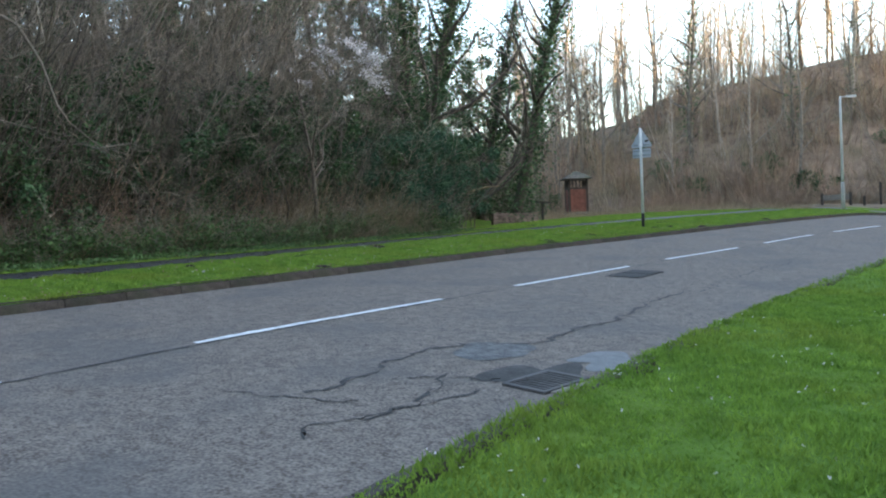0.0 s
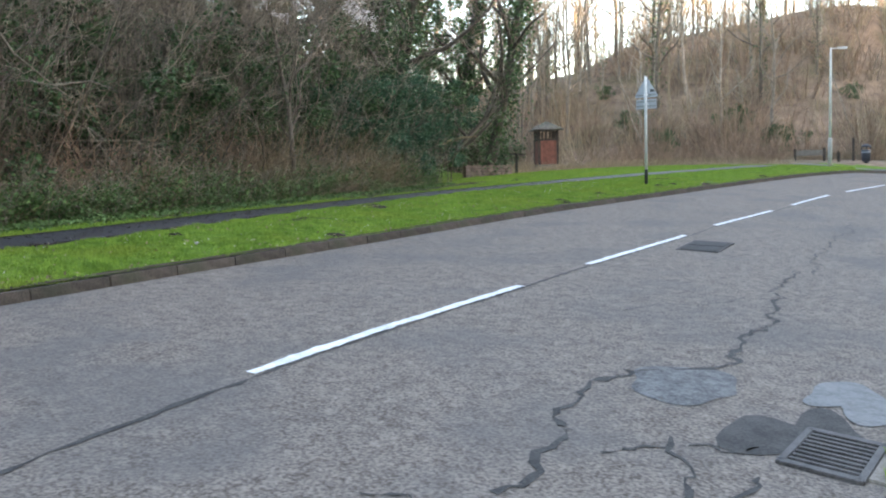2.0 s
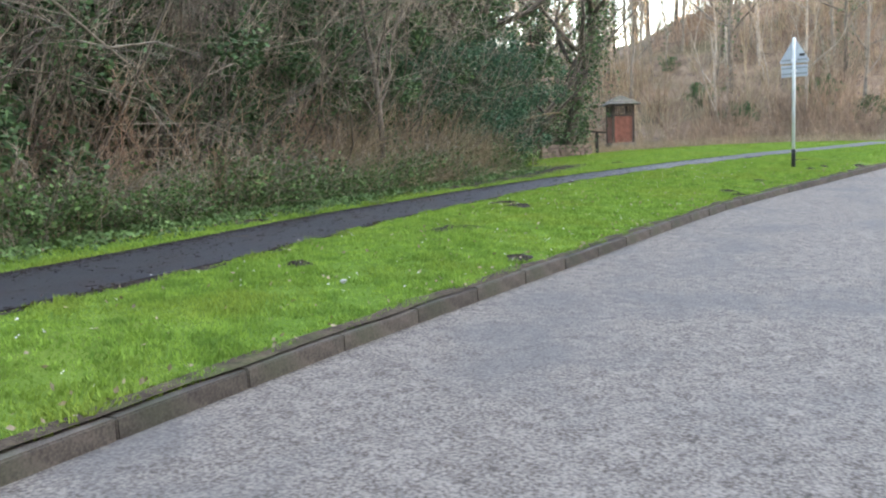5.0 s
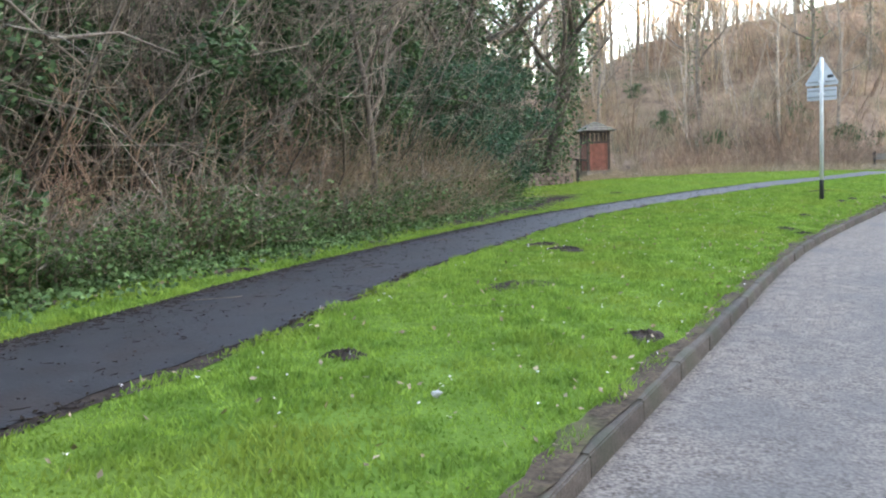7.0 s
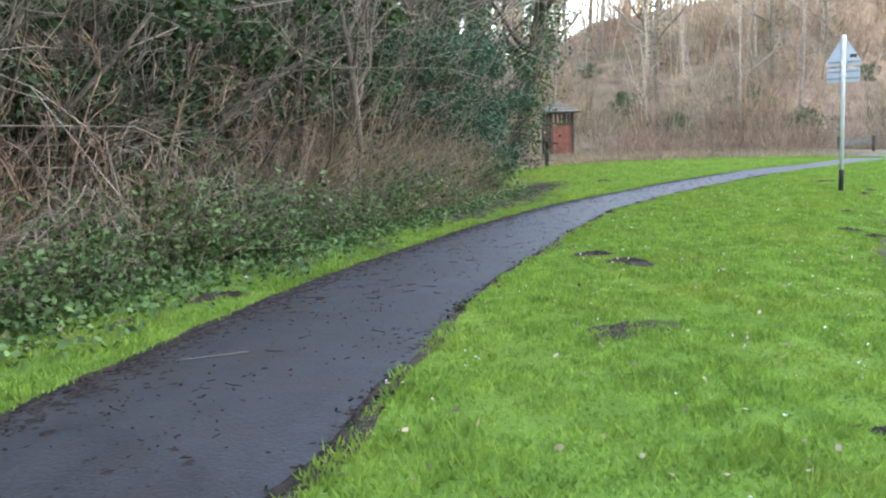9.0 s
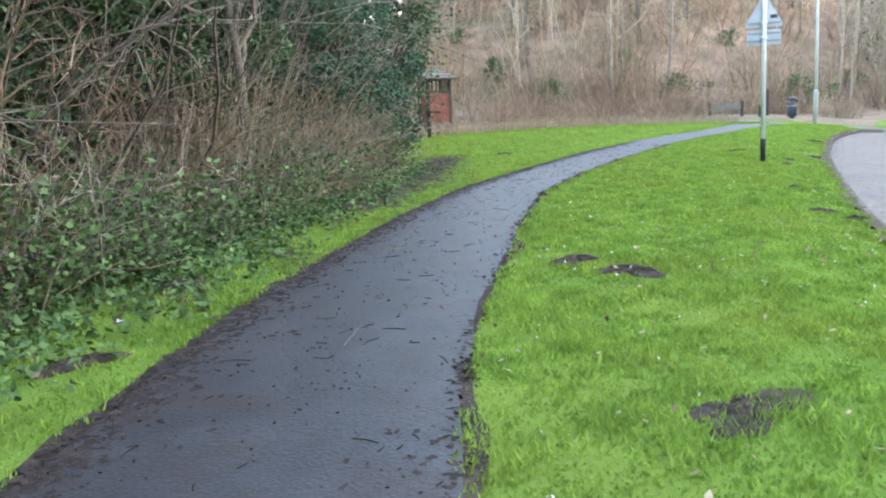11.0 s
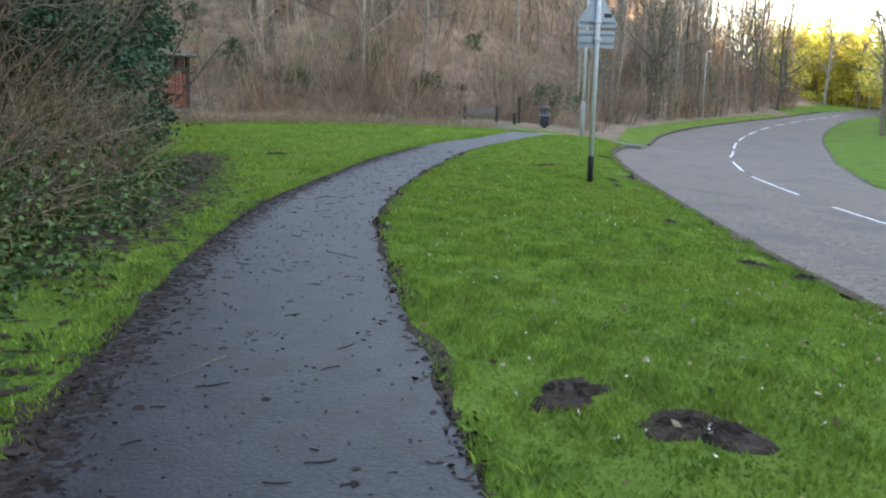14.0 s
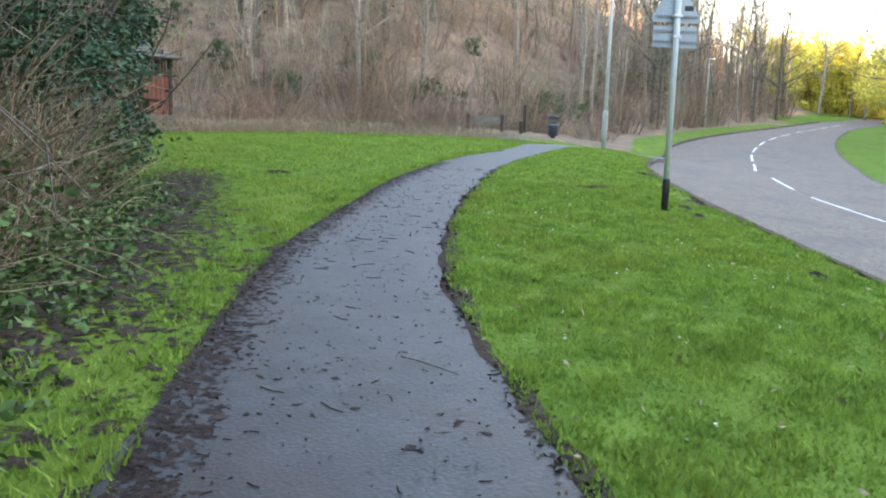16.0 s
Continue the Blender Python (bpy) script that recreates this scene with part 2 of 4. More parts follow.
# ---- plan ----
def curve(ctrl, step=0.5):
    """A smooth line through control points, with even steps."""
    c = np.array([ctrl[0]] + list(ctrl) + [ctrl[-1]], float)
    out = []
    for i in range(1, len(c) - 2):
        for u in np.linspace(0, 1, 40, endpoint=False):
            p0, p1, p2, p3 = c[i - 1:i + 3]
            out.append(0.5 * (2 * p1 + (p2 - p0) * u + (2 * p0 - 5 * p1 + 4 * p2 - p3) * u * u + (3 * p1 - p0 - 3 * p2 + p3) * u ** 3))
    out = np.array(out + [c[-2]])
    if not step:
        return out
    s = np.concatenate([[0], np.cumsum(np.linalg.norm(np.diff(out, axis=0), axis=1))])
    t = np.arange(0, s[-1], step)
    return np.stack([np.interp(t, s, out[:, 0]), np.interp(t, s, out[:, 1])], 1)


ROAD = [((-9.0, -60), (-1.9, -60)), ((-9.3, -14), (-2.1, -14)), ((-9.4, 0), (-2.5, 0)), ((-9.34, 7), (-2.27, 6.5)), ((-8.92, 12.5), (-1.86, 11.5)),
        ((-8.27, 18.7), (-1.22, 16.8)), ((-7.0, 25), (-0.2, 23.2)), ((-5.4, 31.5), (1.6, 29.3)), ((-3.4, 37.5), (4.0, 35.8)), ((-0.2, 43.2), (6.8, 41.5)),
        ((3.4, 50.8), (11.4, 48.9)), ((7.6, 58.6), (16.0, 56.4)), ((13.2, 66), (21.3, 64.2)), ((20, 73.4), (27.4, 72.3)), ((29.4, 82.9), (36.2, 82.8)), ((44, 98), (50, 96)), ((90, 142), (96, 138))]
KL, KR = curve([a for a, b in ROAD], 0), curve([b for a, b in ROAD], 0)     # kerb lines, point by point opposite each other
PATH_R = curve([(-12.0, -40), (-11.75, 0), (-11.65, 8), (-11.8, 11), (-12.12, 13.5), (-12.18, 16.5), (-12.14, 19.7), (-11.9, 22.7), (-11.02, 26.4), (-9.1, 32), (-7.0, 36.3), (-4.8, 40), (-2.2, 43.4)], 0)
PATH_L = curve([(-13.7, -40), (-13.45, 0), (-13.4, 8.5), (-13.6, 11.5), (-13.88, 14.5), (-13.85, 17), (-13.7, 20), (-13.25, 23.4), (-12.3, 26.8), (-11.2, 30.2), (-9.3, 34.4), (-7.7, 37), (-4.2, 43.5)], 0)


def smooth01(u):
    u = np.clip(u, 0, 1)
    return u * u * (3 - 2 * u)


def dist_to(line, x, y):
    """Distance to a plan line and whether the point lies to its left (+)."""
    x, y = np.broadcast_arrays(np.asarray(x, float), np.asarray(y, float))
    shape, q = x.shape, np.stack([x.ravel(), y.ravel()], 1)
    A, B = line[:-8:8], line[8::8]
    lo, hi = q.min(0), q.max(0)
    mid, half = (lo + hi) / 2, np.linalg.norm(hi - lo) / 2
    away = np.linalg.norm((A + B) / 2 - mid, axis=1) - np.linalg.norm(B - A, axis=1) / 2
    near = away <= np.linalg.norm(A - mid, axis=1).min() + 2 * half + 0.1
    A, B = A[near], B[near]
    best, side = np.full(len(q), 1e9), np.zeros(len(q))
    for i in range(0, len(q), 20000):
        p = q[i:i + 20000]
        for j in range(0, len(A), 12 if len(p) > 500 else 1000):
            a, d = A[j:j + (12 if len(p) > 500 else 1000)], (B - A)[j:j + (12 if len(p) > 500 else 1000)]
            wx, wy = p[:, :1] - a[:, 0], p[:, 1:] - a[:, 1]
            u = np.clip((wx * d[:, 0] + wy * d[:, 1]) / ((d * d).sum(1) + 1e-9), 0, 1)
            wx, wy = wx - u * d[:, 0], wy - u * d[:, 1]
            l = np.hypot(wx, wy)
            k = l.argmin(1)
            r = np.arange(len(p))
            m, sg = l[r, k], np.sign(d[k, 0] * wy[r, k] - d[k, 1] * wx[r, k])
            better = m < best[i:i + 20000]
            best[i:i + 20000] = np.where(better, m, best[i:i + 20000])
            side[i:i + 20000] = np.where(better, sg, side[i:i + 20000])
    return (best * side).reshape(shape)


def base(x, y):
    """The lie of the land, without hill, bank or kerb."""
    a, b = np.clip(x, -17, 4), np.clip(y, -12, 40)
    z = -0.067 - 0.11516 * a + 0.02811 * b + 0.00078 * a * b - 0.00377 * a * a + 0.00048 * b * b
    return z + 0.065 * 3 * np.logaddexp(0, (y - 46) / 3.0) * (1 - 0.4 * smooth01((y - 110) / 60))


def foot(x):
    return 55 + 1.0 * 3 * np.logaddexp(0, (x + 2) / 3.0)


def hill(x, y):
    """The wooded hillside beyond the bend, the bank behind the thicket and an unseen slope across the road, added to
    block the low sun.
    """
    slope = 1.0 / (1 + np.exp(-(x + 2) / 3.0))
    f = (y - foot(x)) / np.sqrt(1 + slope ** 2)
    top = np.interp(x, [-80, -40, -30, -24, -20.5, -15, -10, -2, 10, 25, 45, 60, 100], [6, 6.5, 7, 8, 9.8, 10.3, 10.7, 12.3, 13.5, 14, 10, 4, 4])
    z = top * smooth01(f / 26) ** 0.8
    west = 9 * smooth01((-19 - x) / 13) * (1 - smooth01((y - 36) / 10))
    # out-of-view slope, raised so its shade covers road and lower hillside
    east_block = 28 * smooth01((dist_to(KR, x, y) * -1 - 16) / 26) * (1 - smooth01((y - 92) / 30))
    return np.maximum(np.maximum(z, west), east_block)


def wood_line(x):
    """Where the mown grass ends below the hillside."""
    return np.interp(x, [-30, -18, -12, -8, -5, -3.5, 2, 6, 13, 20, 29], [40, 41.6, 42.6, 44, 45.6, 50.6, 51.4, 60.5, 68.6, 76.2, 84.6])


def road_z(x, y):
    return base(x, y) - 0.05


def verge_z(x, y):
    """Grass beside the road: a kerb's height at the edge, then rising a little."""
    dl, dr = dist_to(KL, x, y), -dist_to(KR, x, y)
    left = 0.06 + 0.11 * smooth01((dl - 0.1) / 1.6)
    left = (left + 0.045) * smooth01((np.hypot(x - 1.6, y - 46.9) - 3.7) / 2.5) - 0.045
    right = -0.03 + 0.03 * smooth01(dr / 2)
    return base(x, y) + np.where(dl > -1, left, right) + hill(x, y)


def ribbon(name, A, B, zf, material, k=6, up=0.0, parent=None, label=""):
    """A sheet between two plan lines."""
    u = np.linspace(0, 1, k + 1)[None, :, None]
    G = A[:, None] * (1 - u) + B[:, None] * u
    Z = zf(G[..., 0], G[..., 1]) + up
    V = np.concatenate([G, Z[..., None]], 2).reshape(-1, 3)
    n = len(A)
    i = (np.arange(n - 1)[:, None] * (k + 1) + np.arange(k)[None]).ravel()
    F = np.stack([i, i + 1, i + k + 2, i + k + 1], 1)
    return raw(name, V, F, material, parent, label, True)


def side_line(line, d):
    """The line shifted d to its left."""
    t = np.gradient(line, axis=0)
    t /= np.linalg.norm(t, axis=1)[:, None] + 1e-9
    return line + np.stack([-t[:, 1], t[:, 0]], 1) * np.reshape(d, (-1, 1))


def zat(x, y):
    return float(verge_z(np.array(float(x)), np.array(float(y))))


# ---- ground, road, path ----
def build_ground():
    """One sheet to the horizon, finer near the walk, dipped under the road."""
    xs = np.unique(np.concatenate([np.linspace(-1500, -120, 8), np.linspace(-120, -40, 28), np.linspace(-40, -20, 34), np.linspace(-20, 12, 130), np.linspace(12, 60, 70), np.linspace(60, 150, 40), np.linspace(150, 1500, 8)]))
    ys = np.unique(np.concatenate([np.linspace(-1500, -80, 8), np.linspace(-80, -12, 24), np.linspace(-12, 50, 200), np.linspace(50, 100, 90), np.linspace(100, 170, 50), np.linspace(170, 1500, 10)]))
    X, Y = np.meshgrid(xs, ys)
    dl, dr = dist_to(KL, X, Y), dist_to(KR, X, Y)
    Z = verge_z(X, Y)
    on = (dl < 0.12) & (dr > -0.12)
    Z = np.where(on, base(X, Y) - 0.16, Z)
    V = np.stack([X, Y, Z], -1).reshape(-1, 3)
    w = len(xs)
    i = (np.arange(len(ys) - 1)[:, None] * w + np.arange(w - 1)[None]).ravel()
    F = np.stack([i, i + 1, i + w + 1, i + w], 1)
    g = raw("ground", V, F, M_GRASSBED, smooth=True)
    g.data.materials.append(M_WOODFLOOR)
    cx, cy = V[F].mean(1)[:, 0], V[F].mean(1)[:, 1]
    wood = (hill(cx, cy) > 0.25) | ((cx < -15.6) & (cy < 34)) | ((cy > wood_line(cx)) & (cx < 34) & (dist_to(KL, cx, cy) > 0.5))
    g.data.polygons.foreach_set("material_index", wood.astype(np.int32))
    return tagged(g, "mown grass verges and leaf-littered woodland floor", "ground", kind="structure")


build_ground()
road = tagged(ribbon("road", KL, KR, road_z, M_ROAD, 14), "worn grey asphalt road with cracked surface", "road", kind="structure")


def ragged(line, amp, seed, fine=0.8):
    """A plan line with a frayed edge."""
    r = np.random.default_rng(seed)
    even = curve(line[::20], 0.12)
    n = len(even)
    j = np.convolve(r.normal(size=n), np.ones(5) / 5, "same") * amp * 1.6 + np.convolve(r.normal(size=n), np.ones(25) / 25, "same") * amp * 4
    return side_line(even, j)


def resample(A, n):
    s = np.concatenate([[0], np.cumsum(np.linalg.norm(np.diff(A, axis=0), axis=1))])
    t = np.linspace(0, s[-1], n)
    return np.stack([np.interp(t, s, A[:, 0]), np.interp(t, s, A[:, 1])], 1)


NP = 700
pl, pr = resample(ragged(PATH_L, 0.03, 3), NP), resample(ragged(side_line(PATH_R, 0.03), 0.03, 4), NP)
ml, mr = resample(ragged(side_line(PATH_L, 0.06), 0.04, 5), NP), resample(ragged(side_line(PATH_R, -0.06), 0.045, 6), NP)
mud = tagged(ribbon("mud_edge", ml, mr, verge_z, M_MUD, 8, 0.008), "dark muddy margin along the footpath", "mud", kind="structure")
footpath = tagged(ribbon("footpath", pl, pr, verge_z, M_PATH, 8, 0.016), "damp dark asphalt footpath with scattered leaf dirt", "path", kind="structure")

edge = KL[(KL[:, 1] > -8) & (KL[:, 1] < 41)]
tagged(ribbon("verge_soil", resample(ragged(side_line(edge, 0.17), 0.03, 23), 900), resample(ragged(side_line(edge, 0.045), 0.016, 24), 900), verge_z, M_SOIL, 3, 0.018), "bare brown soil behind the kerb", "soil", kind="structure")

# side lane that leaves the road beside the lamp
LANE_A, LANE_B = curve([(-0.3, 43.1), (-1.6, 44.1), (-4.0, 45.0), (-6.2, 45.8)], 0.4), curve([(3.3, 50.6), (1.5, 50.2), (-3.0, 49.3), (-5.6, 48.8)], 0.4)
nl = 40
lane = tagged(ribbon("side_lane", resample(LANE_A, nl), resample(LANE_B, nl), verge_z, M_PATH, 10, 0.02), "pale worn tarmac side lane", "lane", kind="structure")


# ---- trees and shrubs ----
def bare_tree(name, seed, height, spread=0.35, limbs=14, twigs=5, bark=None, ivy=0.0, r0=None, lean=0.0, label="", category="tree", bend=0.07):
    """A leafless tree: tapered trunk, crooked limbs that fork into twigs, and ivy up the trunk if asked."""
    r = np.random.default_rng(seed)
    thing = new(name)
    r0 = r0 or height * 0.011
    T = wander((0, 0, -0.3), (lean, 0.3 * lean, 1), height + 0.3, 10, r, bend, 0.03)
    trunk = [(T, np.linspace(r0, r0 * 0.18, 10))]
    crown = []
    for i in range(limbs):
        f = 0.22 + 0.75 * (i + r.random()) / limbs
        k = f * 9
        p = T[int(k)] + (T[min(int(k) + 1, 9)] - T[int(k)]) * (k - int(k))
        a = r.random() * 6.283
        ln = height * spread * (1.25 - f) * (0.6 + 0.7 * r.random())
        d = (math.cos(a), math.sin(a), 0.45 + 0.9 * r.random())
        P = wander(p, d, ln, 6, r, 0.22, 0.08)
        rr = r0 * (1.1 - f) * 0.5 + 0.008
        (trunk if rr > 0.03 else crown).append((P, np.linspace(rr, rr * 0.3, 6)))
        for _ in range(twigs):
            j = r.integers(1, 6)
            Q = wander(P[j], P[j] - P[j - 1] + r.normal(size=3) * 0.35 * ln / 5, ln * (0.3 + 0.4 * r.random()), 4, r, 0.3, 0.05)
            crown.append((Q, np.linspace(0.012, 0.005, 4)))
            for _ in range(2):
                crown.append((wander(Q[r.integers(1, 4)], Q[-1] - Q[0] + r.normal(size=3) * 0.3, ln * 0.22, 3, r, 0.3, 0.03), (0.008, 0.006, 0.004)))
    raw("trunk", *tubes(trunk, 6), bark or M_BARK, thing, "", True)
    raw("crown", *tubes(crown, 3), M_TWIG, thing)["kind"] = "stuff"
    if ivy:
        n = int(1800 * ivy)
        f = r.random(n) ** 0.8 * 0.85
        k = f * 9
        i = k.astype(int)
        C = T[i] + (T[np.minimum(i + 1, 9)] - T[i]) * (k - i)[:, None] + r.normal(size=(n, 3)) * (0.14 + r0 * 1.1) * (1.1 - f[:, None] * 0.4)
        raw("ivy", *leaves(C, 0.075, r), M_IVY, thing, "dark ivy up the trunk")
    return tagged(thing, label, category, "", "")


def shrub(name, seed, height, width, stems=26, twigs=7, material=None, leaf=None, nleaf=0, size=0.06, label="", category="shrub", low=0.0, thick=0.016, arch=0.28):
    """A many-stemmed shrub: stems that arch outward, fine twigs, and leaves if it has them."""
    r = np.random.default_rng(seed)
    thing = new(name)
    S, W, ends = [], [], []
    for _ in range(stems):
        a = r.random() * 6.283
        p = np.array((math.cos(a), math.sin(a), 0)) * width * 0.3 * r.random() ** 0.5
        d = (math.cos(a) * (0.1 + arch * r.random()), math.sin(a) * (0.1 + arch * r.random()), 1)
        ln = height * (0.55 + 0.55 * r.random())
        P = wander(p - (0, 0, 0.1), d, ln, 7, r, 0.14, -0.03)
        S.append((P, np.linspace(thick * (0.6 + 0.8 * r.random()), 0.005, 7)))
        for _ in range(twigs):
            j = r.integers(1, 7)
            Q = wander(P[j], P[j] - P[j - 1] + r.normal(size=3) * 0.5 * ln / 6, ln * (0.15 + 0.25 * r.random()), 4, r, 0.3, 0.0)
            W.append((Q, np.linspace(0.007, 0.003, 4)))
            W.append((wander(Q[2], Q[3] - Q[2] + r.normal(size=3) * 0.1, ln * 0.15, 3, r, 0.3), (0.005, 0.004, 0.003)))
            ends.append(Q)
    raw("branchwork", *tubes(S, 3), material or M_BARK, thing)["kind"] = "stuff"
    raw("twigwork", *tubes(W, 3), material or M_TWIG, thing)["kind"] = "stuff"
    if nleaf:
        E = np.concatenate(ends)
        C = E[r.integers(0, len(E), nleaf)] + r.normal(size=(nleaf, 3)) * 0.16
        C[:, 2] = np.abs(C[:, 2]) * (1 - low) + 0.02
        raw("foliage", *leaves(C, size, r), leaf, thing)["kind"] = "stuff"
    return tagged(thing, label, category)


def ivy_mass(name, seed, height, width, n, material, size, label, category="ivy"):
    """A heap of evergreen leaves over hidden stems, with an uneven outline and gaps."""
    r = np.random.default_rng(seed)
    thing = new(name)
    S = [(wander((r.normal() * width * 0.15, r.normal() * width * 0.15, -0.1), (r.normal() * 0.3, r.normal() * 0.3, 1), height * (0.6 + 0.4 * r.random()), 6, r, 0.2), np.linspace(0.03, 0.008, 6)) for _ in range(12)]
    blobs = np.stack([r.normal(size=26) * width * 0.3, r.normal(size=26) * width * 0.3, height * r.random(26) ** 0.9], 1)
    rad = width * (0.1 + 0.14 * r.random(26))
    b = r.integers(0, 26, n)
    d = r.normal(size=(n, 3))
    d /= np.linalg.norm(d, axis=1)[:, None]
    C = blobs[b] + d * (rad[b] * (0.55 + 0.5 * r.random(n)))[:, None]
    C[:, 2] = np.maximum(C[:, 2], 0.02 + 0.1 * r.random(n))
    raw("branchwork", *tubes(S, 3), M_BARK, thing)["kind"] = "stuff"
    raw("foliage", *leaves(C, size, r), material, thing)["kind"] = "stuff"
    return tagged(thing, label, category)


def stalks(name, seed, height, width, n, label):
    """Dead straw-coloured stalks, leaning every way."""
    r = np.random.default_rng(seed)
    thing = new(name)
    L = []
    for _ in range(n):
        p = r.normal(size=3) * width * 0.3
        p[2] = -0.03
        h = height * (0.4 + 0.7 * r.random())
        L.append((wander(p, (r.normal() * 0.4, r.normal() * 0.4, 1), h, 5, r, 0.2, -0.12), np.linspace(0.008, 0.004, 5)))
    raw("straw", *tubes(L, 3), M_STRAW, thing)["kind"] = "stuff"
    return tagged(thing, label, "dry grass")


def plant(protos, spots, seed, zf=None, low=0.8, high=1.25):
    """Stand copies of the prototypes at the spots, turned and scaled; the prototypes take the first ones."""
    r = np.random.default_rng(seed)
    used = set()
    for x, y in spots:
        i = int(r.integers(0, len(protos)))
        p = protos[i]
        s = low + (high - low) * r.random()
        m = pose(x, y, (zf or zat)(x, y) - 0.03, 0, 0, 360 * r.random())
        if i not in used:
            used.add(i)
            p.matrix_world = m
            ob = p
        else:
            ob = copy_thing(p, m)
        ob.scale = (s, s, s * (0.92 + 0.16 * r.random()))
    for i, p in enumerate(protos):
        if i not in used:
            x, y = spots[0]
            p.matrix_world = pose(x - 0.6, y + 0.5, (zf or zat)(x - 0.6, y + 0.5) - 0.03)


def strip(n, x0, x1, y0, y1, seed):
    r = np.random.default_rng(seed)
    return [(x0 + (x1 - x0) * a, y0 + (y1 - y0) * (i + b) / n) for i, (a, b) in enumerate(r.random((n, 2)))]


def hedge_x(y):
    """The thicket's foot beside the path."""
    return float(np.interp(y, [-20, 10, 20, 26, 30, 34, 40], [-15.6, -15.4, -15.6, -15.6, -16.5, -17.9, -20.0]))


def along(n, back0, back1, y0, y1, seed):
    r = np.random.default_rng(seed)
    out = []
    for i in range(n):
        y = y0 + (y1 - y0) * (i + r.random()) / n
        out.append((hedge_x(y) - back0 - (back1 - back0) * r.random(), y))
    return out


def build_thicket():
    bare = [shrub("hawthorn_shrub", 10 + i, 5.2 + i, 3.6, 34, 9, None, label="tangled leafless grey-brown thorn shrub in the thicket", thick=0.02) for i in range(3)]
    plant(bare, along(30, 1.6, 3.2, -8, 22, 1) + along(26, 3.5, 6.5, -10, 29, 2), 3, high=1.5)
    plant([shrub('tall_thorn', 15, 6.5, 4.5, 40, 9, None, label='tall tangled leafless thorn in the thicket', thick=0.03)], along(28, 4.5, 10, -14, 28, 72), 73, None, 1.3, 1.8)
    olive = [shrub("elder_shrub", 20 + i, 4.2, 3.2, 30, 8, None, M_IVY, 1300, 0.042, label="twiggy shrub with sparse dark green leaves", thick=0.016) for i in range(2)]
    plant(olive, along(24, 1.5, 2.6, -6, 29, 4), 5, None, 0.7, 1.15)
    ivy = [ivy_mass("ivy_clump", 30 + i, 3.4 + i, 2.4, 6500, M_IVY, 0.048, "dark glossy ivy smothering old stems") for i in range(2)]
    plant(ivy, along(26, 1.3, 2.3, 7, 31, 6) + along(18, 4, 7.5, -8, 33, 66), 7, None, 0.75, 1.4)
    bramble = [shrub("bramble_bush", 40 + i, 1.25, 1.9, 26, 6, M_TWIG, M_BRAMBLE, 2200, 0.034, label="low bramble with green leaves at the thicket's foot", low=0.3, thick=0.007) for i in range(2)]
    plant(bramble, along(76, -0.1, 1.0, -4, 30, 8), 9, None, 0.45, 1.2)
    russ = [shrub("briar_tangle", 50 + i, 1.7, 1.9, 40, 6, M_RUSSET, label="brown tangle of dead briar stems", thick=0.007) for i in range(2)]
    plant(russ, along(22, 0.5, 1.4, -4, 13, 10) + along(8, 0.9, 1.8, 13, 21, 18), 11, None, 0.7, 1.4)
    dry = [stalks("dry_grass_tuft", 60 + i, 1.5, 0.9, 90, "pale dead grass and straw stalks at the thicket's edge") for i in range(2)]
    plant(dry, along(34, 0.1, 1.2, 2, 24, 12) + along(40, 0.0, 0.9, 18.5, 27, 13), 14, None, 0.45, 1.1)
    plant([stalks('dry_grass_heap', 64, 2.6, 1.3, 150, 'tall drape of dead pale stems over the thicket')], along(12, 0.3, 0.9, 18.5, 25.5, 74), 75, None, 0.6, 0.9)
    tall = [bare_tree("thicket_tree", 70 + i, 11 + 2 * i, 0.32, 20, 6, None, 0.8 if i else 0.0, label="leafless tree rising from the thicket", lean=0.06) for i in range(3)]
    plant(tall, along(22, 3, 9, -10, 40, 15) + along(14, 9, 18, 10, 50, 16), 17)
    # ivy-clad trunks beyond the shrubs and a leaning one low over the clearing
    for k, (x, y, h, le, iv) in enumerate(((-20.2, 32.6, 16, 0.05, 5.0), (-17.9, 38.8, 16, 0.2, 5.0), (-22.5, 36.5, 15, -0.05, 3.5), (-20.6, 40.6, 14, 0.1, 3.0), (-19.2, 29.4, 14, 0.08, 3.0))):
        t = bare_tree("ivy_tree", 90 + k, h, 0.3, 22, 7, M_BARKDARK, iv, 0.34 - 0.03 * k, le, "thick tree trunk clad in dark ivy")
        t.matrix_world = pose(x, y, zat(x, y))
    # tall ivied growth that closes the thicket behind
    back = [ivy_mass("ivied_tree", 190 + i, 9.0 + 1.5 * i, 3.6, 6500, M_IVY, 0.085, "tall old tree smothered in dark ivy", "tree") for i in range(2)]
    plant(back, along(24, 6.5, 10.5, -8, 34, 191) + [(-24.5, 38), (-22, 43), (-26.5, 42), (-20.8, 37.2), (-23, 34.6), (-27, 46), (-23.5, 47.5)], 192, None, 0.8, 1.15)
    # low dark tangle between the thicket and the clearing
    plant([shrub("elder_tangle", 24, 3.6, 3.0, 34, 9, None, M_IVY, 1500, 0.05, label="dark twiggy tangle at the clearing's edge", thick=0.02)], [(-19.2, 33.4), (-20.0, 35.6), (-20.8, 37.8), (-21.2, 39.6), (-20.2, 42.6), (-21.8, 44.6), (-19.8, 45.2), (-20.8, 47.4), (-23, 41)], 25, None, 0.7, 1.15)
    # evergreen bushes at the thicket's end
    green = [ivy_mass("evergreen_bush", 195 + i, 3.6 + 0.6 * i, 2.5, 8000, M_EVERGREEN, 0.042, "dense dark green evergreen bush at the thicket's end", "bush") for i in range(2)]
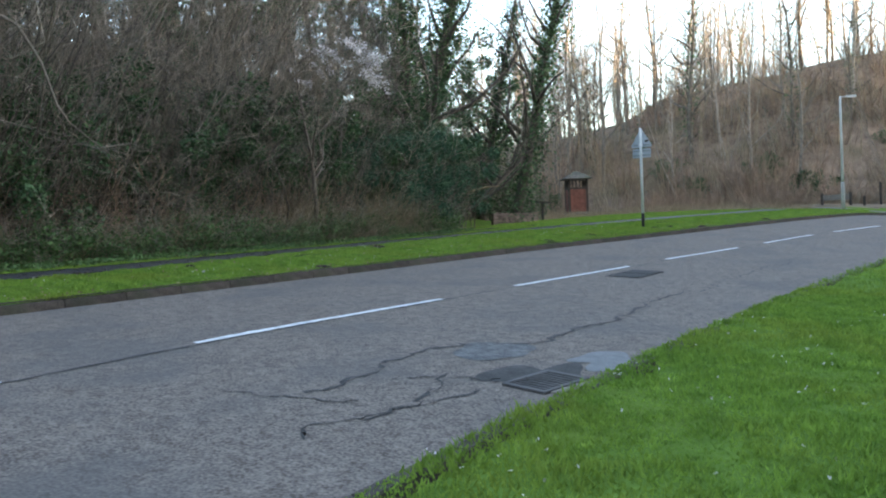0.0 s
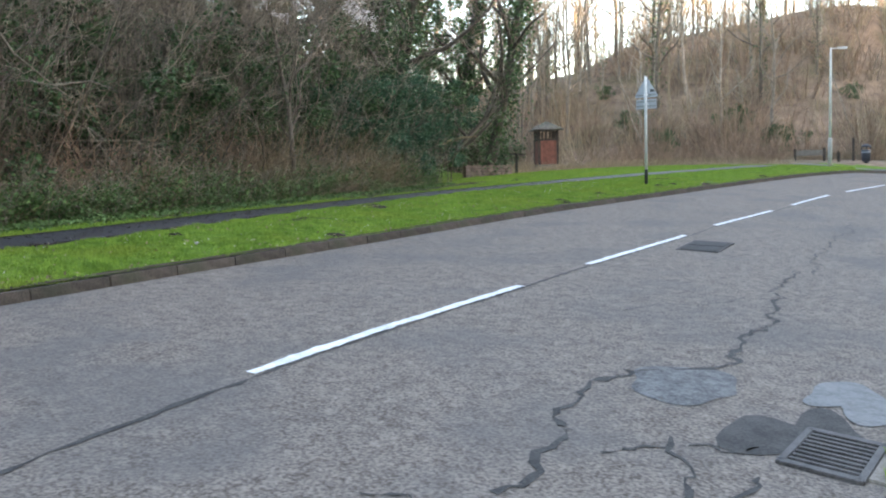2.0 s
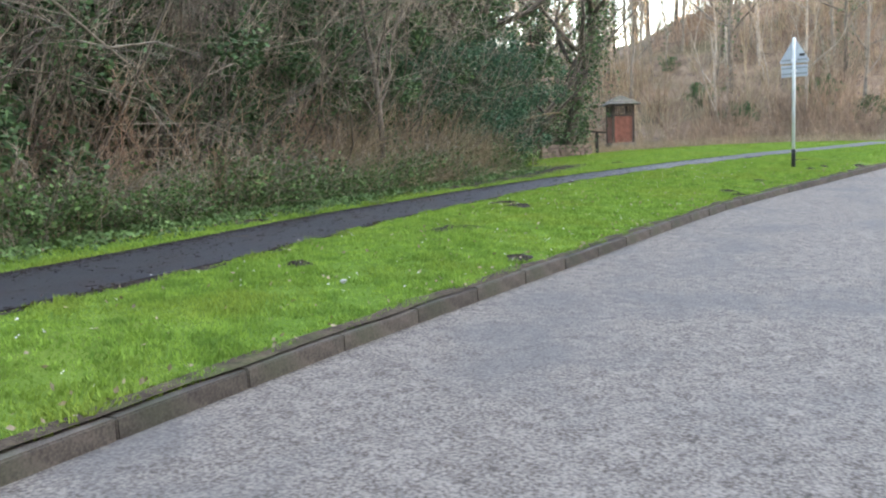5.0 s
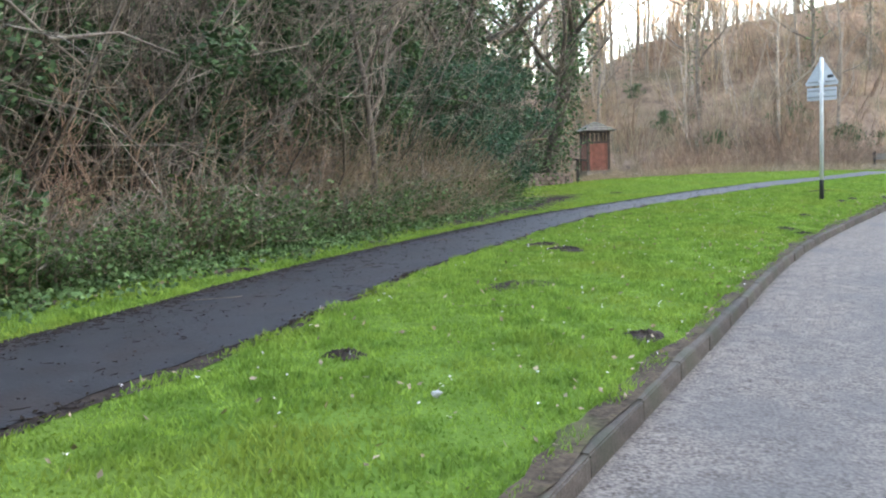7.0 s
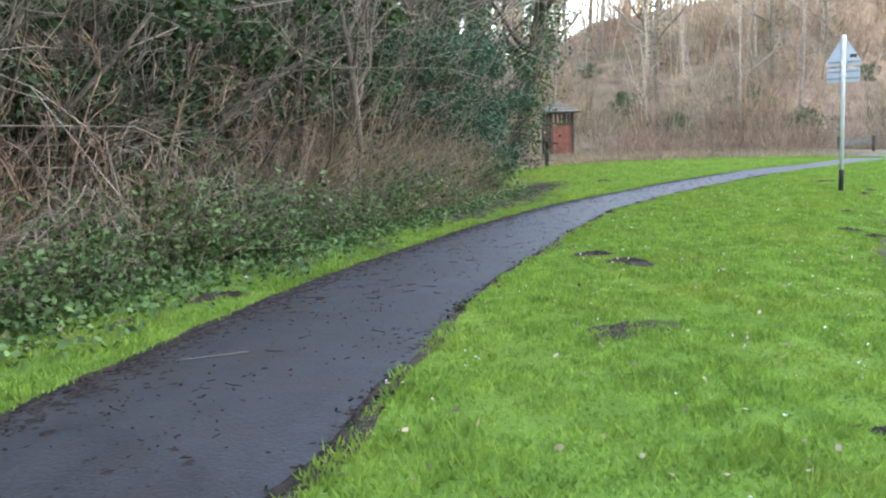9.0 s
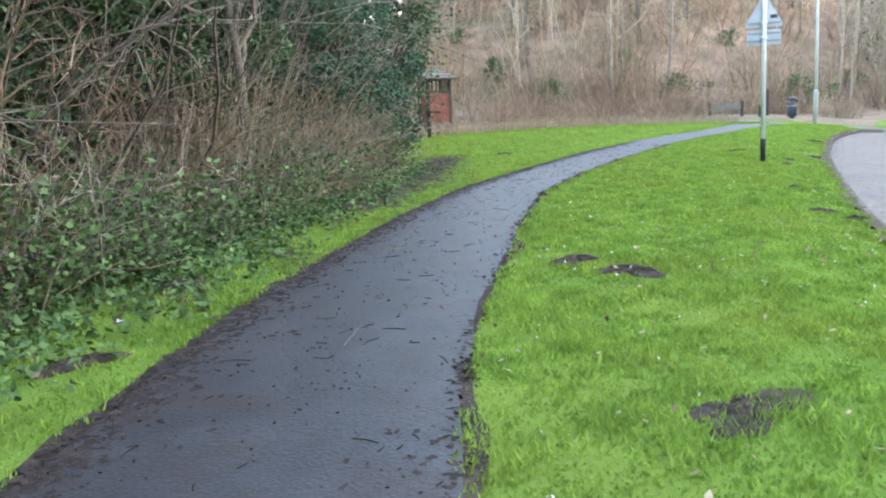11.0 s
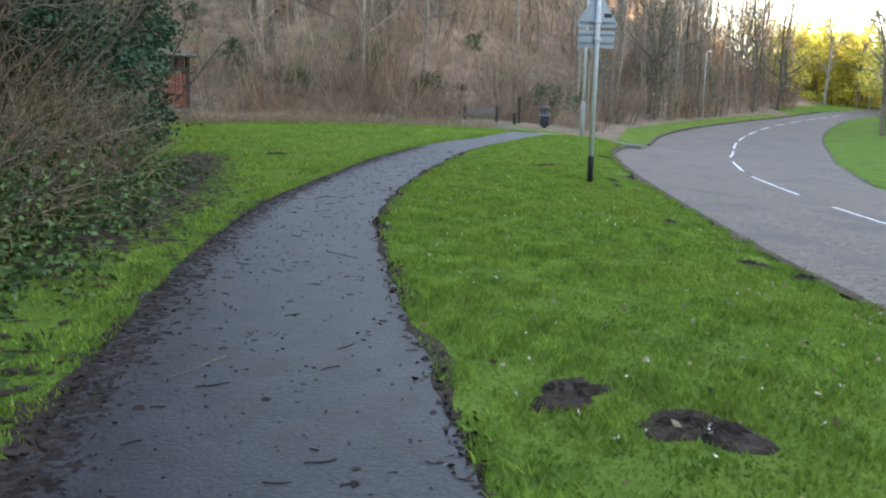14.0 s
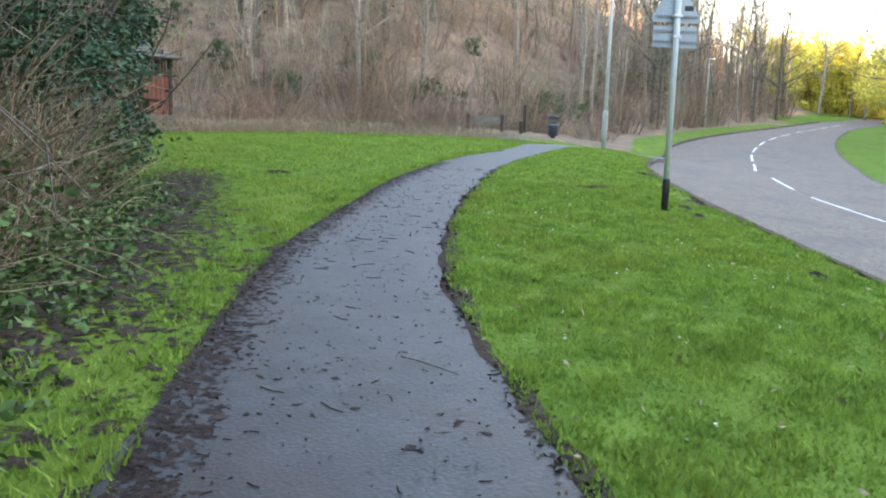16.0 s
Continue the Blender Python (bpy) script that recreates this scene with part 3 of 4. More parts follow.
    plant(green, [(-16.15, 27.3), (-16.3, 25.2), (-17.0, 29.3), (-17.35, 32.0), (-17.8, 28.0), (-18.6, 29.8), (-17.6, 25.8), (-16.8, 22.6), (-18.2, 23.8)], 196, None, 0.85, 1.1)
    t = bare_tree("leaning_tree", 96, 11.6, 0.3, 16, 7, M_BARKDARK, 0.0, 0.15, 1.75, "dark bare tree leaning over the clearing", bend=0.025)
    t.matrix_world = pose(-19.6, 34.0, zat(-19.6, 34.0), 0, 0, 42)
    # fallen pale limb low in the thicket
    limb = new("broken_limb")
    rl = np.random.default_rng(3)
    raw("wood", *tubes([(wander((0, 0, 0), (0.5, 0.8, 0.25), 1.9, 7, rl, 0.12), np.linspace(0.06, 0.03, 7)), (wander((0.5, 0.75, 0.2), (0.8, 0.2, 0.3), 0.7, 4, rl, 0.15), np.linspace(0.03, 0.015, 4))], 6), M_STRAW, limb)
    limb.matrix_world = pose(-17.9, 33.2, zat(-17.9, 33.2) + 1.5)
    tagged(limb, "broken pale limb caught in the thicket", "branch")
    dead = new("dead_branch")
    main = np.array(((0, 0, 0), (0, -0.34, 0.18), (0.02, -1.06, 0.6), (0, -1.3, 0.91), (-0.05, -1.57, 1.7), (-0.1, -2.0, 2.32), (-1.3, -2.6, 3.1)))
    raw("wood", *tubes([(main, (0.01, 0.014, 0.02, 0.024, 0.028, 0.032, 0.036)), (main[1] + np.array(((0, 0, 0), (0.3, 0.5, 0.1), (0.7, 0.8, -0.1))), (0.02, 0.015, 0.008)), (main[2] + np.array(((0, 0, 0), (0.5, 0.1, 0.3), (0.9, 0.4, 0.2))), (0.014, 0.01, 0.006))], 6), M_BARKPALE, dead, "", True)
    dead.matrix_world = pose(-14.2, 11.66, 3.4)
    tagged(dead, "pale dead branch hanging out of the thicket", "branch")
    # blossoming branch high in the thicket
    b = bare_tree("blossom_tree", 97, 6.6, 0.36, 14, 6, None, 0.0, 0.08, 0.1, "blackthorn tree with sprays of white blossom")
    r = np.random.default_rng(5)
    arc = curve([(-0.3, 5.4), (0.9, 6.1), (1.5, 5.2), (2.1, 3.9)], 0.12)
    rows, twigs = [], []
    for i in range(22):
        k = int(r.integers(0, len(arc) - 6))
        p = np.array((arc[k, 0], 0.65 * arc[k, 0], arc[k, 1])) + r.normal(size=3) * 0.12
        P = wander(p, (0.6, 0.4 + 0.4 * r.normal(), -0.5 + 0.5 * r.normal()), 0.5 + 0.5 * r.random(), 8, r, 0.2, -0.04)
        twigs.append((P, np.linspace(0.008, 0.003, 8)))
        rows.append(np.repeat(P, 11, 0) + r.normal(size=(88, 3)) * 0.055)
    main = np.stack([arc[:, 0], 0.65 * arc[:, 0], arc[:, 1]], 1)
    raw("spray", *tubes([(main, np.linspace(0.025, 0.006, len(main)))] + twigs, 4), M_BARK, b)
    raw("blossom", *leaves(np.concatenate(rows), 0.034, r), M_BLOSSOM, b, "sprays of small white flowers")
    b.matrix_world = pose(-15.8, 20.0, zat(-15.8, 20.0))


def build_hill():
    kinds = [bare_tree("hill_tree", 110 + i, (10, 12.5, 14, 9)[i], 0.24, 16, 4, (M_BARKPALE, M_BARK, M_BARKPALE, M_BARKPALE)[i], (0, 0.25, 0, 0.12)[i], (0.1, 0.15, 0.13, 0.09)[i], 0.04, "tall bare tree on the wooded hillside") for i in range(4)]
    r = np.random.default_rng(21)
    spots = []
    while len(spots) < 230:
        x = r.uniform(-48, 46)
        d = 1.5 + 42 * r.random() ** 1.1
        spots.append((x, foot(np.array(x)) + d * (1 + 0.5 * (x > 0))))
    for _ in range(40):
        x = r.uniform(-36, -14)
        spots.append((x, foot(np.array(x)) + 4 + 24 * r.random()))
    for _ in range(46):
        x = r.uniform(4, 40)
        spots.append((x, foot(np.array(x)) + 0.5 + 9 * r.random()))
    plant(kinds, spots, 22, None, 0.6, 1.3)
    sap = [bare_tree("sapling", 120 + i, 7 + 2 * i, 0.16, 6, 2, (M_BARKPALE, M_STRAW)[i], 0, 0.045, 0.08, "slender pale sapling on the wooded hillside", bend=0.1) for i in range(2)]
    spots = []
    while len(spots) < 300:
        x = r.uniform(-40, 42)
        spots.append((x, foot(np.array(x)) + (0.5 + 22 * r.random()) * (1 + 0.4 * (x > 0))))
    plant(sap, spots, 26, None, 0.5, 1.2)
    scrub = [shrub("hillside_scrub", 130 + i, 3.0, 3.4, 20, 4, (M_RUSSET, M_RUSSET, M_STRAW)[i], label="brown leafless scrub on the hillside", thick=0.026, arch=0.5) for i in range(3)]
    spots = []
    while len(spots) < 400:
        x = r.uniform(-46, 44)
        d = 0.3 + 26 * r.random() ** 1.4
        spots.append((x, foot(np.array(x)) + d * (1 + 0.5 * (x > 0))))
    plant(scrub, spots, 23, None, 0.7, 1.35)
    green = [ivy_mass("holly_bush", 140, 2.2, 2.4, 2600, M_IVY, 0.07, "dark evergreen bush at the hillside's foot", "bush")]
    plant(green, [(-23, 57), (-13, 57.5), (-6, 57), (-9, 60), (1, 60), (-16, 61), (6, 68), (14, 79), (-2, 66), (-19, 66)], 24, None, 0.4, 0.8)
    pale = [stalks("dead_grass_tuft", 150 + i, 1.1, 1.2, 70, "pale dead grass at the hillside's foot") for i in range(2)]
    verge = []
    for _ in range(120):
        x = r.uniform(-19, -5)
        verge.append((x, float(wood_line(x)) - 0.2 + 4.5 * r.random() ** 1.6))
    plant([stalks("dead_grass_clump", 153, 0.55, 1.3, 60, "short pale dead grass at the clearing's end")], [v for v in verge if math.hypot(v[0] + 17.7, v[1] - 47.4) > 1.5], 27, None, 0.5, 1.1)
    low = [shrub("low_scrub", 134, 1.4, 2.6, 24, 4, M_RUSSET, label="low brown scrub and bramble at the hillside's foot", thick=0.014, arch=0.6)]
    plant(low, [(r.uniform(-15.5, -6), r.uniform(47.5, 55)) for _ in range(34)] + [(r.uniform(-5, 3), r.uniform(54.5, 57)) for _ in range(12)], 28, None, 0.6, 1.2)
    plant(pale, [(-17.7 + 1.4 * math.cos(k), 47.0 + 1.2 * math.sin(k) - 0.4) for k in range(7)] + [(float(x), float(foot(np.array(x)) - 0.6 - 1.2 * r.random())) for x in np.linspace(-24, 2, 44)], 25, None, 0.5, 1.0)


def build_valley():
    gold = [bare_tree("valley_tree", 160 + i, 12 + 3 * i, 0.32, 18, 6, M_BARKPALE, 0.3, 0.2, 0.03, "sunlit bare tree with ivy beside the far road") for i in range(2)]
    plant(gold, strip(18, 50, 80, 108, 150, 30) + strip(14, 24, 44, 46, 66, 32) + strip(10, 62, 92, 96, 118, 36), 31)
    # bushes whose sunlit yellow is largely put into the leaf colour
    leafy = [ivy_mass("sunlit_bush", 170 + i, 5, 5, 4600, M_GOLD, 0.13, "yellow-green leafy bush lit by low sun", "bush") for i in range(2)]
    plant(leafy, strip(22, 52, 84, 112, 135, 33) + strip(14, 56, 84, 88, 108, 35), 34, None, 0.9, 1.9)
    r = np.random.default_rng(40)
    # out-of-view trees on the slope that was added to block the sun
    wood = [bare_tree("far_slope_tree", 180 + i, 13, 0.34, 22, 5, None, 1.5, 0.2, 0.03, "bare tree on the unseen slope added across the road") for i in range(1)]
    plant(wood, [(30 + 45 * r.random(), -50 + 125 * r.random()) for _ in range(90)], 41)


build_thicket()
build_hill()
build_valley()


# ---- road details ----
def span(line, s0, s1, n=12):
    s = np.concatenate([[0], np.cumsum(np.linalg.norm(np.diff(line, axis=0), axis=1))])
    t = np.linspace(s0, s1, n)
    return np.stack([np.interp(t, s, line[:, 0]), np.interp(t, s, line[:, 1])], 1)


def length_at(line, y):
    s = np.concatenate([[0], np.cumsum(np.linalg.norm(np.diff(line, axis=0), axis=1))])
    return float(np.interp(y, line[:, 1], s))


CENTRE = curve([(-5.95, -60), (-5.95, -14), (-5.95, 0), (-5.95, 5.8), (-5.6, 9.8), (-5.42, 11.6), (-4.85, 16), (-4.63, 17.9), (-3.93, 21.8), (-2.97, 27.2), (-1.6, 32.3), (-0.4, 35.5), (2.8, 42.2), (6.2, 48.2), (10.6, 55.8), (16.4, 64.2), (22.4, 71.6), (32.0, 82), (47, 97), (93, 140)], 0)


def strip_on(name, line, width, zf, material, up, seed=1, fray=0.01, parent=None):
    r = np.random.default_rng(seed)
    a = side_line(line, width / 2) + r.normal(size=line.shape) * fray
    b = side_line(line, -width / 2) + r.normal(size=line.shape) * fray
    return ribbon(name, a, b, zf, material, 1, up, parent)


def build_markings():
    lines = tagged(new("centre_line"), "worn white dashed centre line on the road", "road marking", kind="structure")
    s0 = length_at(CENTRE, 5.72)
    for k in range(-6, 17):
        strip_on("dash", span(CENTRE, s0 + 6.03 * k, s0 + 6.03 * k + 4.08, 60), 0.095, road_z, M_LINE, 0.006, 50 + k, 0.008, lines)
    seam = tagged(new("road_seam"), "dark open joint along the road's centre", "crack", kind="structure")
    strip_on("crack", side_line(span(CENTRE, s0 - 40, s0 + 45, 700), -0.07), 0.03, road_z, M_CRACK, 0.0045, 9, 0.012, seam)


def build_cracks():
    group = tagged(new("road_cracks"), "branching dark cracks in the worn asphalt", "crack", kind="structure")
    r = np.random.default_rng(12)
    runs = [((-3.89, 4.71), (-3.85, 5.72), 0.055), ((-3.85, 5.72), (-3.83, 7.04), 0.055), ((-3.83, 7.04), (-3.31, 7.44), 0.055), ((-3.31, 7.44), (-3.18, 10.86), 0.055), ((-3.18, 10.86), (-2.99, 12.61), 0.055), ((-3.64, 5.46), (-3.30, 5.79), 0.030), ((-3.30, 5.79), (-2.89, 5.94), 0.030), ((-3.30, 5.79), (-3.09, 4.98), 0.040), ((-3.09, 4.98), (-3.12, 4.41), 0.040), ((-4.44, 4.43), (-3.84, 4.62), 0.025), ((-3.84, 4.62), (-3.44, 4.80), 0.025), ((-3.20, 3.80), (-3.16, 4.42), 0.035), ((-3.16, 4.42), (-2.88, 5.55), 0.035),
            ((-2.9, 12.5), (-2.3, 20.0), 0.03), ((-4.4, 9.0), (-3.4, 10.4), 0.02)]
    for a, b, w in runs:
        a, b = np.array(a), np.array(b)
        n = max(10, int(np.linalg.norm(b - a) / 0.07))
        u = np.linspace(0, 1, n)[:, None]
        j = np.cumsum(r.normal(size=(n, 2)) * 0.035, 0)
        strip_on("crack", a + (b - a) * u + j - j[-1] * u, w * 0.6, road_z, M_CRACK, 0.005, int(r.integers(1e6)), w * 0.25, group)


def blob(name, x, y, rx, ry, zf, material, up, seed, turn=0.0, parent=None, dome=0.0, n=36, rough=0.18):
    """An irregular patch, flat or heaped."""
    r = np.random.default_rng(seed)
    ph = r.random(5) * 6.283
    rows, F = [], []
    for j, f in enumerate(np.linspace(1, 0.0, 7)[:-1]):
        for i in range(n):
            a = 2 * math.pi * i / n
            w = 1 + rough * sum(math.sin((q + 2) * a + ph[q]) / (q + 1.5) for q in range(5))
            px, py = rx * f * w * math.cos(a), ry * f * w * math.sin(a)
            c, s = math.cos(turn), math.sin(turn)
            X, Y = x + px * c - py * s, y + px * s + py * c
            h = dome * (1 - f ** 2) * (1 + 0.5 * r.normal() * 0.6) if dome else 0
            rows.append((X, Y, float(zf(np.array(X), np.array(Y))) + up + h - (0.01 if dome and j == 0 else 0)))
    for j in range(5):
        for i in range(n):
            F.append((j * n + i, j * n + (i + 1) % n, (j + 1) * n + (i + 1) % n, (j + 1) * n + i))
    F.append(tuple(range(5 * n, 6 * n)))
    return raw(name, rows, F, material, parent, "", not dome)


def build_drain():
    x, y = -2.56, 6.05
    z = float(road_z(np.array(x), np.array(y)))
    tagged(blob("tarmac_patch", -3.45, 6.95, 0.36, 0.42, road_z, M_PATCH, 0.0042, 31, 0.2), "smoother grey tarmac repair beside the drain", "road patch", kind="structure")
    tagged(blob("wet_patch", -2.46, 7.15, 0.24, 0.42, road_z, M_WET, 0.0062, 33, -0.15, None, 0, 36, 0.35), "shallow wet patch in the gutter", "puddle", kind="structure")
    tagged(blob("drain_surround", x - 0.14, y + 0.22, 0.3, 0.52, road_z, M_CRACK, 0.0045, 32, 0, None, 0, 36, 0.5), "broken dark tarmac round the drain", "road patch", kind="structure")
    drain = new("drain_grate")
    # thin black plate painted as the shaded hollow between the bars
    part("pit_shade", box(0.47, 0.47, 0.012, (0, 0, 0.006), 0), M_PIT, drain)
    for sx, sy, px, py in ((0.05, 0.5, -0.235, 0), (0.05, 0.5, 0.235, 0), (0.5, 0.05, 0, -0.235), (0.5, 0.05, 0, 0.235)):
        part("rim", box(sx, sy, 0.03, (px, py, 0.002), 0.004), M_IRON, drain)
    for i in range(8):
        part("bar", box(0.42, 0.024, 0.026, (0, -0.175 + 0.05 * i, 0.004), 0.004), M_IRON, drain)
    part("block", box(0.12, 0.4, 0.026, (0.32, 0.0, -0.002), 0.006), M_STONE, drain, "worn pale concrete block")
    drain.matrix_world = pose(x, y, z - 0.006, 1.8, 5.1, -12)
    drain.scale = (0.78, 1.2, 1.0)
    tagged(drain, "slotted cast-iron drain grate sunk in broken tarmac", "drain")
    cover = new("manhole_cover")
    part("frame", box(0.6, 1.24, 0.012, (0, 0, 0), 0.003), M_CRACK, cover)
    part("lid", box(0.5, 0.56, 0.014, (0, 0.3, 0.003), 0.003), M_COVER, cover)
    part("lid", box(0.5, 0.56, 0.014, (0, -0.3, 0.003), 0.003), M_COVER, cover)
    cover.matrix_world = pose(-4.36, 14.45, float(road_z(np.array(-4.36), np.array(14.45))) + 0.001, 2.2, 3.6, -4)
    tagged(cover, "dark iron manhole cover set in the road", "manhole")


def patches(name, C, R, zf, up, material, seed, label, category, n=13):
    """Many small flat crumbly patches, one sheet of stuff."""
    r = np.random.default_rng(seed)
    m = len(C)
    a = np.arange(n) * 2 * math.pi / n
    w = 0.55 + 0.75 * r.random((m, n))
    st = r.uniform(0.2, 0.9, (m, 1))
    t = r.uniform(0, 6.283, (m, 1))
    px, py = np.cos(a) * w * R[:, None], np.sin(a) * w * R[:, None] * st
    X = np.concatenate([C[:, :1], C[:, :1] + px * np.cos(t) - py * np.sin(t)], 1)
    Y = np.concatenate([C[:, 1:2], C[:, 1:2] + px * np.sin(t) + py * np.cos(t)], 1)
    Z = zf(X, Y) + up + np.linspace(0, 0.0016, m)[:, None]
    Z[:, 0] += 0.25 * R * r.random(m) * (up < 0.012)
    V = np.stack([X, Y, Z], -1).reshape(-1, 3)
    i = np.arange(n)
    F = (np.arange(m)[:, None, None] * (n + 1) + np.stack([0 * i, 1 + i, 1 + (i + 1) % n], 1)[None]).reshape(-1, 3)
    return tagged(raw(name, V, F, material), label, category, kind="stuff")


def trampled(x, y):
    """How bare the ground beside the thicket is, 0 to 1."""
    c = np.interp(y, [18, 21, 23, 26, 30, 32], [-15.2, -14.75, -14.55, -14.5, -14.7, -15.2])
    return np.exp(-((x - c) / 0.62) ** 2) * smooth01((y - 18.5) / 3) * smooth01((32 - y) / 3)


MOLES = [(-11.12, 16.55, 0.34, 0.2), (-11.57, 17.0, 0.28, 0.16), (-10.8, 13.45, 0.36, 0.22), (-10.93, 10.45, 0.15, 0.12), (-9.36, 12.05, 0.2, 0.15), (-8.5, 20.65, 0.24, 0.15), (-8.27, 20.2, 0.2, 0.1), (-7.87, 29.66, 0.26, 0.15), (-8.26, 23.1, 0.2, 0.12),
         (-7.47, 26.9, 0.24, 0.15), (-6.42, 29.1, 0.26, 0.15), (-5.1, 34.0, 0.3, 0.15), (-13.28, 30.4, 0.28, 0.16), (-14.84, 16.2, 0.28, 0.2), (-14.4, 14.0, 0.26, 0.16), (-7.2, 27.9, 0.22, 0.14), (-14.9, 11.6, 0.3, 0.18)]


def build_molehills():
    for k, (x, y, a, b) in enumerate(MOLES):
        tagged(blob("molehill", x, y, a, b, verge_z, M_MUD, 0.0, 200 + k, k * 0.5, None, 0.038, 26, 0.4), "low heap of dark crumbly soil on the grass", "molehill", "molehills on the verge")
    r = np.random.default_rng(19)
    C = np.stack([r.uniform(-16.0, -13.2, 26000), r.uniform(15, 32, 26000)], 1)
    C = C[((trampled(C[:, 0], C[:, 1]) > 0.1 + 0.8 * r.random(26000) ** 0.8) | ((r.random(26000) < 0.16 + 0.1 * np.sin(4 * C[:, 0] + 3 * C[:, 1])) & (C[:, 1] < 25))) & (dist_to(PATH_L, C[:, 0], C[:, 1]) > 0.1)]
    patches("bare_soil", C, 0.015 + 0.06 * r.random(len(C)) ** 2, verge_z, 0.007, M_MUD, 20, "trampled bare dark soil in the grass", "soil")


def build_path_dirt():
    """Leaf mould washed over the path, thick along its hedge side, thin across the rest."""
    r = np.random.default_rng(29)
    n = 17000
    y = 6 + 27 * r.random(n)
    edge = r.random(n) < 0.62
    u = np.where(edge, np.abs(r.normal(size=n)) * 0.09 - 0.03, r.random(n))
    right = r.random(n) < 0.06
    u = np.where(right, 1.01 - np.abs(r.normal(size=n)) * 0.03, u)
    patch = np.sin(2.1 * y + 7 * u) + np.sin(3.7 * y - 11 * u + 1) + 0.9 * r.normal(size=n)
    keep = edge | right | (patch > 1.1)
    y, u, edge = y[keep], u[keep].clip(-0.03, 1), edge[keep]
    s, e = np.interp(y, PATH_L[:, 1], PATH_L[:, 0]), np.interp(y, PATH_R[:, 1], PATH_R[:, 0])
    C = np.stack([s + (e - s) * u, y], 1)
    R = np.where(edge, 0.008 + 0.034 * r.random(len(y)) ** 2, 0.005 + 0.03 * r.random(len(y)) ** 3)
    patches("leaf_mould", C, R, verge_z, 0.0178, M_DIRT, 30, "wet brown leaf mould trodden on the footpath", "leaf mould")


# ---- sign, lamps, kiosk, bin ----
def build_sign():
    x, y = -7.88, 27.18
    s = new("road_sign")
    part("pole", lathe([(0.042, 0.43), (0.042, 3.2), (0.03, 3.225)], 14), M_STEEL, s, "galvanised steel pole", True)
    part("pole_base", lathe([(0.052, -0.15), (0.05, 0.43), (0.044, 0.45)], 14), M_BLACK, s, "black painted pole base", True)
    bm = bmesh.new()
    tri = [(-0.38, 2.6), (0.38, 2.6), (0.0, 3.24)]
    pts = []
    for i in range(3):
        a, b, c = Vector(tri[i - 1]), Vector(tri[i]), Vector(tri[(i + 1) % 3])
        u, w = (a - b).normalized(), (c - b).normalized()
        for f in range(5):
            t = f / 4
            pts.append(b + u * 0.06 * (1 - t) ** 1 + w * 0.06 * t)
    f0 = bm.faces.new([bm.verts.new((p[0], 0.06, p[1])) for p in pts])
    g = bmesh.ops.extrude_face_region(bm, geom=[f0])
    bmesh.ops.translate(bm, vec=(0, 0.006, 0), verts=[v for v in g["geom"] if isinstance(v, bmesh.types.BMVert)])
    bmesh.ops.recalc_face_normals(bm, faces=bm.faces)
    part("warning_triangle", bm, M_SIGNBACK, s, "grey metal back of a triangular warning plate")
    part("plate", box(0.62, 0.006, 0.29, (0, 0.063, 2.26), 0.002), M_SIGNBACK, s, "grey back of an oblong plate")
    # channels coloured dark in place of the shadows along them
    for z, w in ((2.66, 0.6), (2.32, 0.6), (2.46, 0.6)):
        part("channel", box(w, 0.02, 0.035, (0, 0.048, z), 0.004), M_CHANNEL, s)
    for z in (2.66, 2.38):
        part("clip", box(0.12, 0.11, 0.04, (0, 0.0, z), 0.008), M_STEEL, s)
    part("label", box(0.13, 0.002, 0.07, (0.18, 0.0585, 2.76), 0), M_BLACK, s, "small dark maker's label")
    s.matrix_world = pose(x, y, zat(x, y), 0, 0, -6)
    tagged(s, "triangular warning sign seen from behind on steel pole", "road sign")


def build_lamp(x, y, h, turn):
    l = new("street_lamp")
    part("base", lathe([(0.085, -0.2), (0.085, 1.15), (0.06, 1.25)], 14), M_CONC, l, "thicker column base", True)
    part("column", lathe([(0.06, 1.25), (0.042, h - 0.1), (0.04, h)], 12), M_STEEL, l, "", True)
    part("arm", box(0.045, 0.3, 0.045, (0, 0.13, h - 0.05), 0.012), M_STEEL, l)
    part("lantern", box(0.15, 0.44, 0.075, (0, 0.46, h - 0.05), 0.03), M_STEEL, l, "pale flat lantern head")
    part("lens", box(0.11, 0.32, 0.02, (0, 0.48, h - 0.066), 0.006), M_PLATE, l, "translucent lamp lens")
    l.matrix_world = pose(x, y, zat(x, y), 0, 0, turn)
    tagged(l, "slim galvanised street lamp on the verge", "street lamp", "street lamps along the road")


